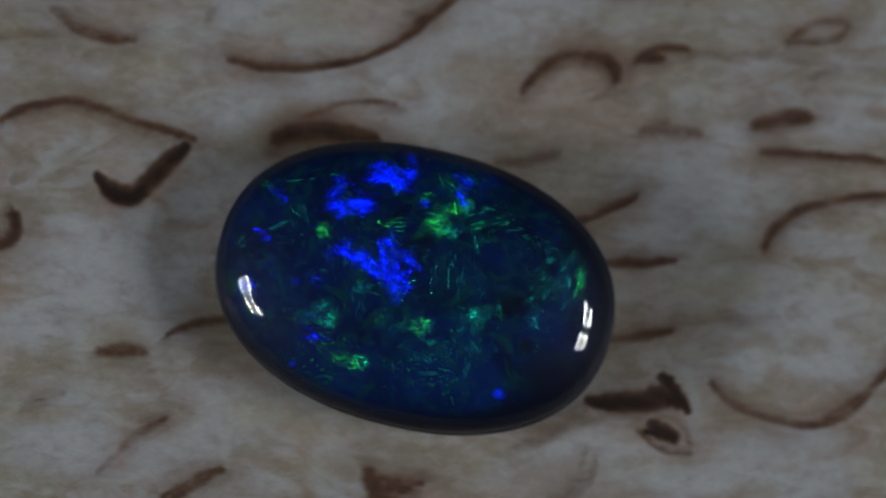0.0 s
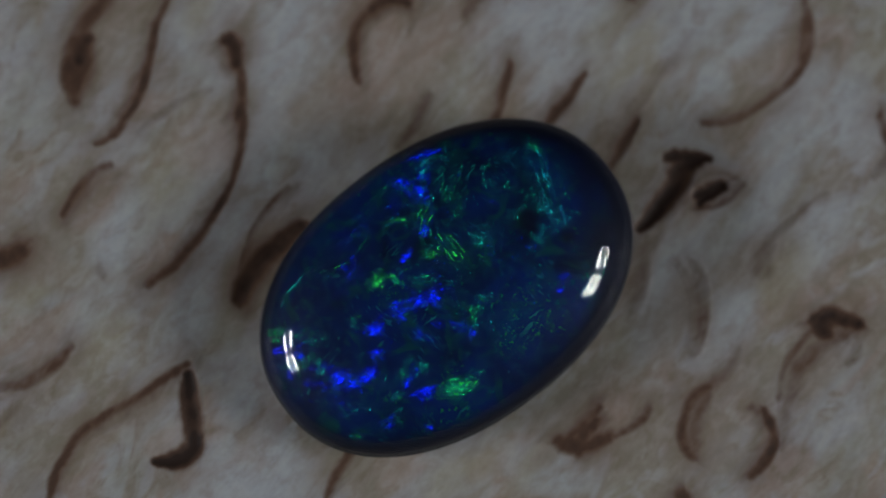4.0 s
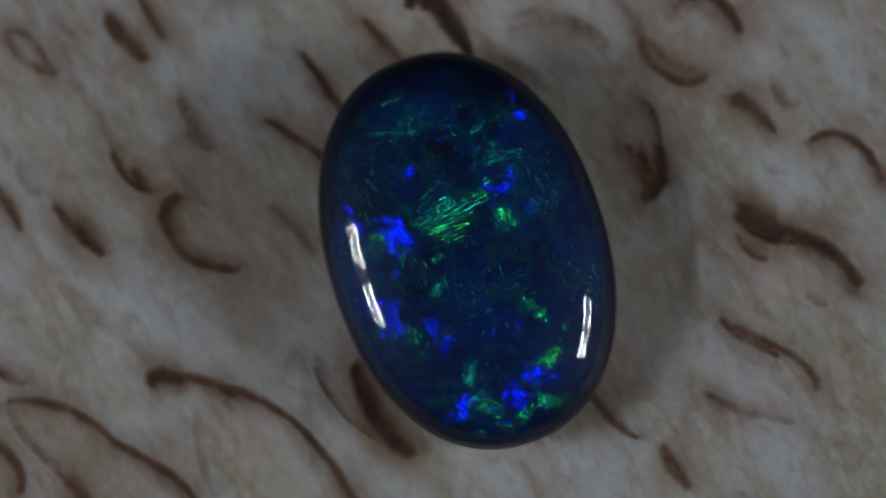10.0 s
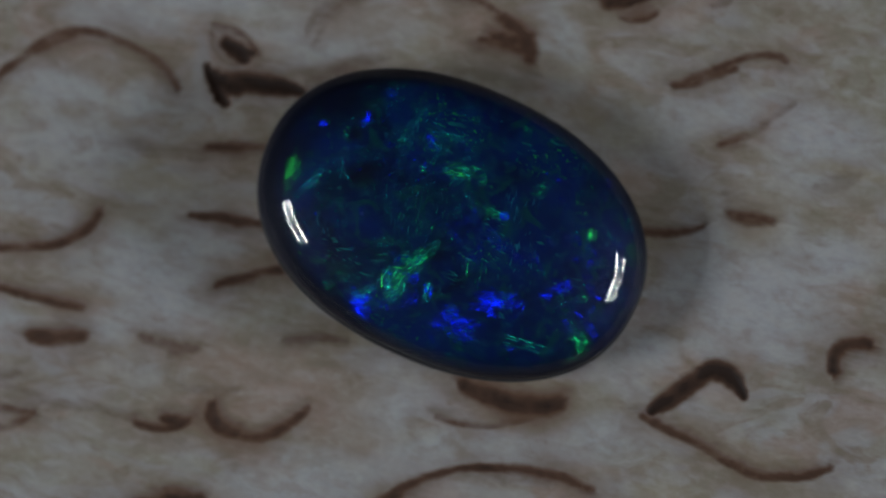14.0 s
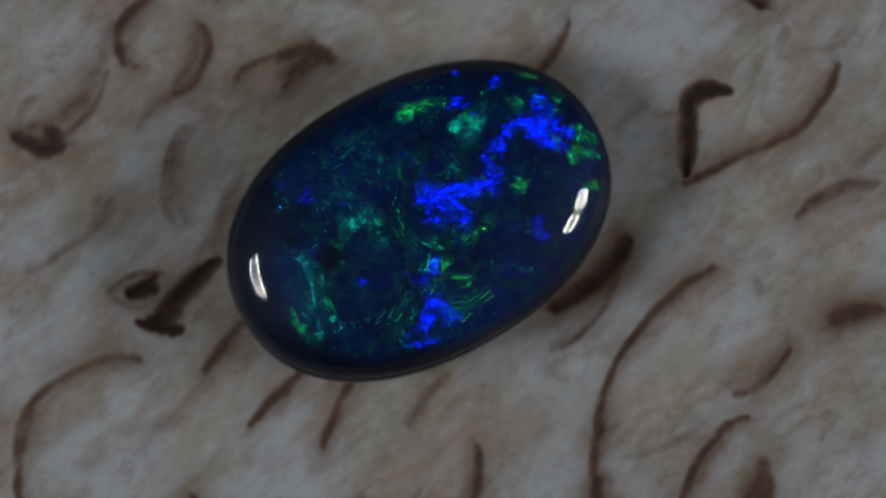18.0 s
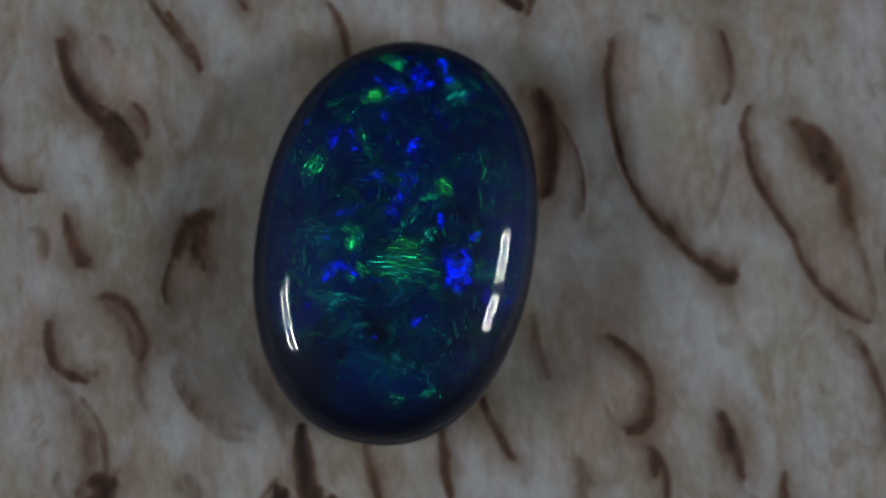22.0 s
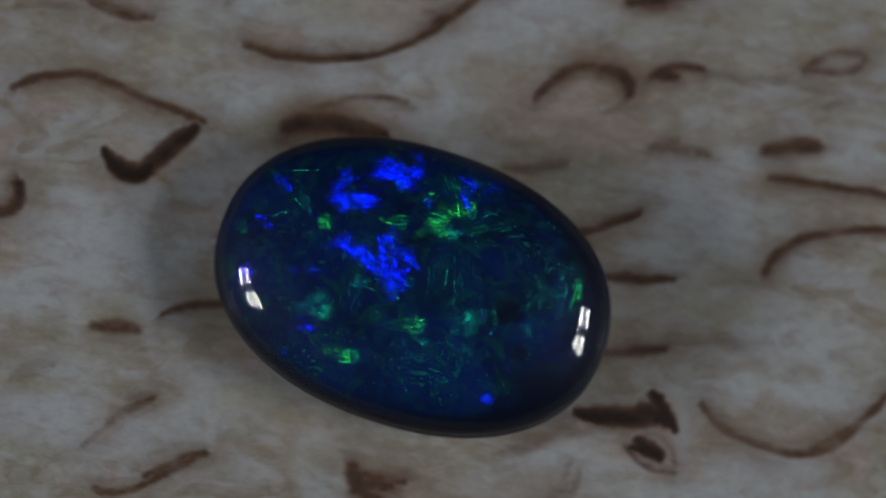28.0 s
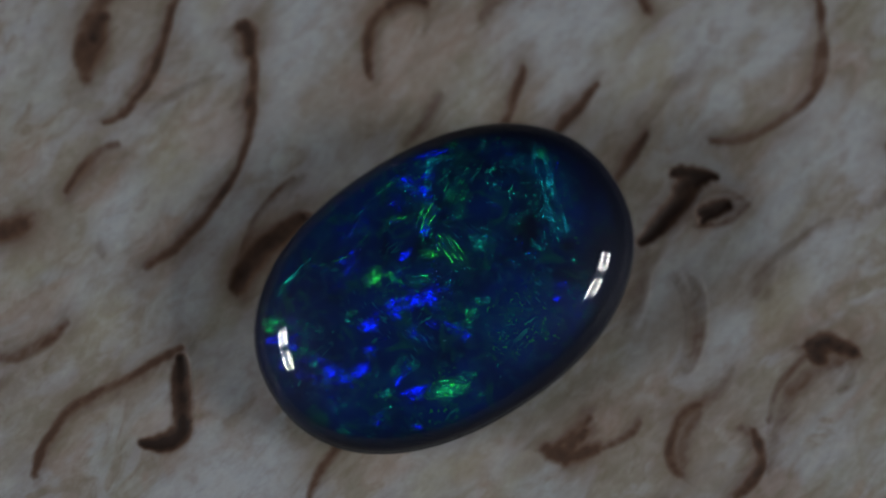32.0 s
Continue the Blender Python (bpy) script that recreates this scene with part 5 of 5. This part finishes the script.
flash(-3.84, -1.42, 0.60, 0.50, 33, 323, "td")
flash(-3.52, 0.72, 0.40, 0.32, 123, 323, "t")
flash(0.14, -1.49, 1.00, 0.50, 23, 323, "g")
flash(4.54, 1.40, 1.60, 0.60, 73, 108, "cs")
flash(4.50, -0.55, 1.00, 0.50, 73, 323, "c")
flash(1.98, 2.34, 1.40, 1.00, 28, 323, "gsd")
flash(2.10, -2.25, 1.60, 0.80, 103, 108, "td")
flash(2.69, -1.36, 1.60, 0.80, 123, 108, "td")
flash(0.15, 3.81, 1.20, 0.60, 153, 323, "gd")
flash(1.87, -1.21, 0.40, 0.32, 123, 108, "t")
flash(-0.90, -0.18, 0.80, 0.60, 123, 323, "b")
flash(-2.09, -0.06, 0.60, 0.40, 123, 323, "b")
flash(0.53, 2.03, 1.50, 0.64, 28, 108, "b")
flash(-5.18, -0.80, 1.00, 0.80, 33, 108, "b")
flash(-5.86, -0.07, 0.80, 0.60, 33, 108, "b")
flash(-3.98, -1.05, 0.50, 0.40, 33, 323, "b")
flash(-3.00, 0.01, 0.50, 0.40, 123, 323, "b")
flash(-2.88, -2.80, 0.50, 0.36, 123, 323, "b")
flash(-3.16, -2.03, 0.60, 0.28, 23, 323, "b")
flash(2.91, 1.21, 0.50, 0.32, 123, 108, "b")
flash(1.59, 3.51, 1.00, 0.36, 13, 108, "b")
flash(1.09, -1.29, 0.80, 0.28, 123, 108, "bd")
flash(2.94, -2.62, 0.28, 0.20, 123, 323, "b")
flash(-1.13, -1.07, 0.60, 0.40, 123, 323, "bd")
flash(-0.46, -2.03, 0.40, 0.24, 23, 323, "b")
flash(0.80, 0.37, 1.70, 1.40, 95, 88, "ys")
flash(-1.94, 1.33, 0.50, 0.44, 13, 303, "y")
flash(-1.96, -3.16, 0.90, 0.70, 153, 303, "gs")
flash(-4.75, -1.50, 0.90, 0.40, 113, 88, "y")
flash(-6.04, -1.05, 0.80, 0.50, 73, 88, "g")
flash(-2.76, 2.63, 1.40, 0.40, 168, 88, "gsd")
flash(-1.42, 0.97, 0.50, 0.28, 103, 303, "g")
flash(-0.26, 1.19, 0.60, 0.28, 133, 88, "t")
flash(-0.76, 0.44, 0.80, 0.50, 148, 303, "ts")
flash(0.46, -1.35, 1.00, 0.56, 3, 88, "g")
flash(1.77, -1.28, 0.40, 0.28, 103, 88, "t")
flash(-5.31, 1.30, 0.80, 0.70, 103, 88, "t")
flash(2.46, -2.00, 1.20, 0.32, 103, 88, "td")
flash(1.98, 0.50, 1.20, 0.40, 133, 88, "tsd")
flash(3.23, -0.36, 2.00, 0.28, 103, 303, "td")
flash(4.61, 0.44, 1.20, 1.00, 103, 88, "cd")
flash(5.27, 1.94, 0.50, 0.28, 103, 303, "g")
flash(-4.24, -2.90, 0.60, 0.28, 103, 303, "gd")
flash(2.74, 3.98, 0.60, 0.28, 103, 303, "td")
flash(0.84, 2.32, 1.00, 0.80, 103, 88, "b")
flash(-0.65, 1.49, 0.60, 0.28, 3, 303, "b")
flash(-3.16, 0.17, 0.50, 0.32, 103, 303, "b")
flash(1.42, -1.89, 1.20, 0.40, 113, 88, "bd")
flash(-2.80, -1.87, 0.40, 0.28, 103, 303, "b")
flash(-0.44, -1.81, 0.60, 0.28, 103, 303, "bd")
flash(-5.66, 1.00, 0.40, 0.40, 103, 303, "b")
flash(-5.21, -0.10, 0.32, 0.32, 103, 88, "b")
flash(-1.90, -1.00, 0.80, 0.60, 103, 303, "bd")
flash(0.27, 0.25, 1.80, 0.50, 93, 68, "ys")
flash(1.28, 0.77, 2.20, 1.20, 88, 68, "gs")
flash(-1.94, 1.47, 0.60, 0.56, 173, 284, "y")
flash(0.81, 3.26, 1.00, 0.70, 83, 68, "y")
flash(-4.75, -1.19, 0.70, 0.40, 103, 68, "y")
flash(-1.80, -3.16, 1.00, 0.50, 143, 284, "gs")
flash(-2.99, 2.73, 1.60, 0.50, 23, 284, "gsd")
flash(-1.57, 3.12, 1.20, 0.40, 33, 284, "gsd")
flash(5.55, 0.88, 0.80, 0.32, 93, 68, "g")
flash(-4.40, -2.80, 0.40, 0.24, 83, 284, "gd")
flash(-1.57, 0.96, 1.20, 0.40, 138, 284, "gd")
flash(-5.19, 1.50, 0.80, 0.70, 133, 284, "t")
flash(-0.07, 1.25, 0.60, 0.50, 83, 284, "t")
flash(0.16, -1.31, 1.00, 0.60, 23, 68, "t")
flash(-6.00, -1.02, 0.80, 0.40, 83, 284, "td")
flash(-0.53, 0.20, 0.80, 0.40, 163, 284, "td")
flash(2.51, -1.27, 2.20, 0.32, 83, 284, "tsd")
flash(-1.07, -1.82, 1.20, 0.60, 83, 284, "td")
flash(3.27, 1.42, 1.20, 0.28, 103, 284, "td")
flash(0.24, -2.69, 1.20, 0.80, 83, 284, "td")
flash(-6.19, 0.67, 0.60, 0.50, 173, 284, "b")
flash(-5.75, 0.94, 0.40, 0.40, 83, 68, "b")
flash(-3.29, 0.09, 0.44, 0.28, 83, 68, "b")
flash(0.19, 2.51, 0.50, 0.40, 83, 68, "b")
flash(-0.39, 2.75, 0.36, 0.28, 83, 68, "b")
flash(1.19, 2.74, 0.40, 0.28, 163, 68, "b")
flash(3.57, -0.07, 0.28, 0.20, 83, 68, "b")
flash(-6.28, -0.51, 0.24, 0.20, 83, 284, "b")
flash(1.76, -2.10, 0.40, 0.32, 83, 68, "bd")
flash(1.69, -0.43, 0.60, 0.24, 83, 284, "bd")
flash(-4.30, 1.40, 0.90, 0.36, 173, 264, "t")
flash(-4.97, 1.16, 0.80, 0.16, 63, 264, "t")
flash(0.78, 3.13, 0.80, 0.80, 63, 48, "t")
flash(0.12, 1.28, 0.60, 0.40, 63, 48, "t")
flash(0.53, 0.24, 1.40, 0.28, 93, 264, "ys")
flash(1.42, 0.81, 2.00, 1.00, 93, 264, "gs")
flash(-1.56, 1.38, 1.00, 0.80, 108, 48, "gsd")
flash(-4.80, -1.17, 0.70, 0.50, 63, 264, "y")
flash(-3.02, 2.88, 1.20, 0.60, 18, 264, "gd")
flash(5.79, 0.92, 0.80, 0.32, 73, 48, "y")
flash(0.44, -1.43, 1.20, 0.32, 13, 264, "g")
flash(1.05, -2.88, 1.40, 0.80, 63, 264, "td")
flash(3.98, 1.07, 0.50, 0.32, 63, 264, "td")
flash(-0.35, 2.99, 0.40, 0.28, 143, 48, "c")
flash(2.68, -0.70, 1.20, 0.28, 93, 264, "td")
flash(3.76, 1.81, 1.20, 0.12, 83, 264, "td")
flash(-5.64, 2.31, 0.60, 0.50, 153, 264, "b")
flash(-5.82, 0.56, 0.36, 0.28, 63, 264, "b")
flash(-6.30, 0.55, 0.28, 0.20, 63, 264, "b")
flash(1.51, 4.21, 0.90, 0.50, 143, 48, "b")
flash(-4.50, -3.47, 0.32, 0.28, 153, 48, "b")
flash(-4.19, 1.14, 0.32, 0.28, 63, 48, "b")
flash(-4.52, 0.64, 0.60, 0.50, 63, 48, "bd")
flash(3.42, 0.03, 0.28, 0.20, 63, 48, "bd")
flash(4.11, -1.76, 0.50, 0.40, 63, 48, "bd")
flash(-3.74, 3.31, 0.32, 0.28, 63, 48, "bd")
flash(5.37, -1.04, 0.28, 0.20, 63, 48, "b")


def pinfire():
    """Countless hair-fine layers facing every way, one mesh for each colour."""
    for hue, count in (("t", 4600), ("g", 2200), ("b", 1000), ("c", 2800)):
        layers = Layers()
        heart = [(random.uniform(-5.8, 5.6) if i % 4 == 0 else random.uniform(-0.4, 5.4), random.uniform(-3.8, 3.8), random.uniform(0, 360)) for i in range(70)]
        for i in range(count):
            cu, cv, way = random.choice(heart)
            layers.sliver(cu + random.gauss(0, 0.20), cv + random.gauss(0, 0.16), radians(way) + random.gauss(0, 0.5), abs(random.gauss(0.0, 0.02)) + 0.012, random.uniform(0.006, 0.014), radians(way * 3 + random.gauss(0, 40)), radians(random.uniform(20, 39)), 0.06 + 0.8 * random.random() ** 4)
        tagged(part("pinfire", layers.mesh("pinfire", FLASH[hue]), opal, "scattered " + WORDS[hue] + " specks inside the opal"), kind="stuff")


pinfire()


# ---- what moves: the board turns, and the opal on it ----
def motions():
    rows = [(t, pose(0, 0, 0, 0, 0, a)) for t, a in TURN]
    walk(board, rows)
    walk(opal, rows)


motions()
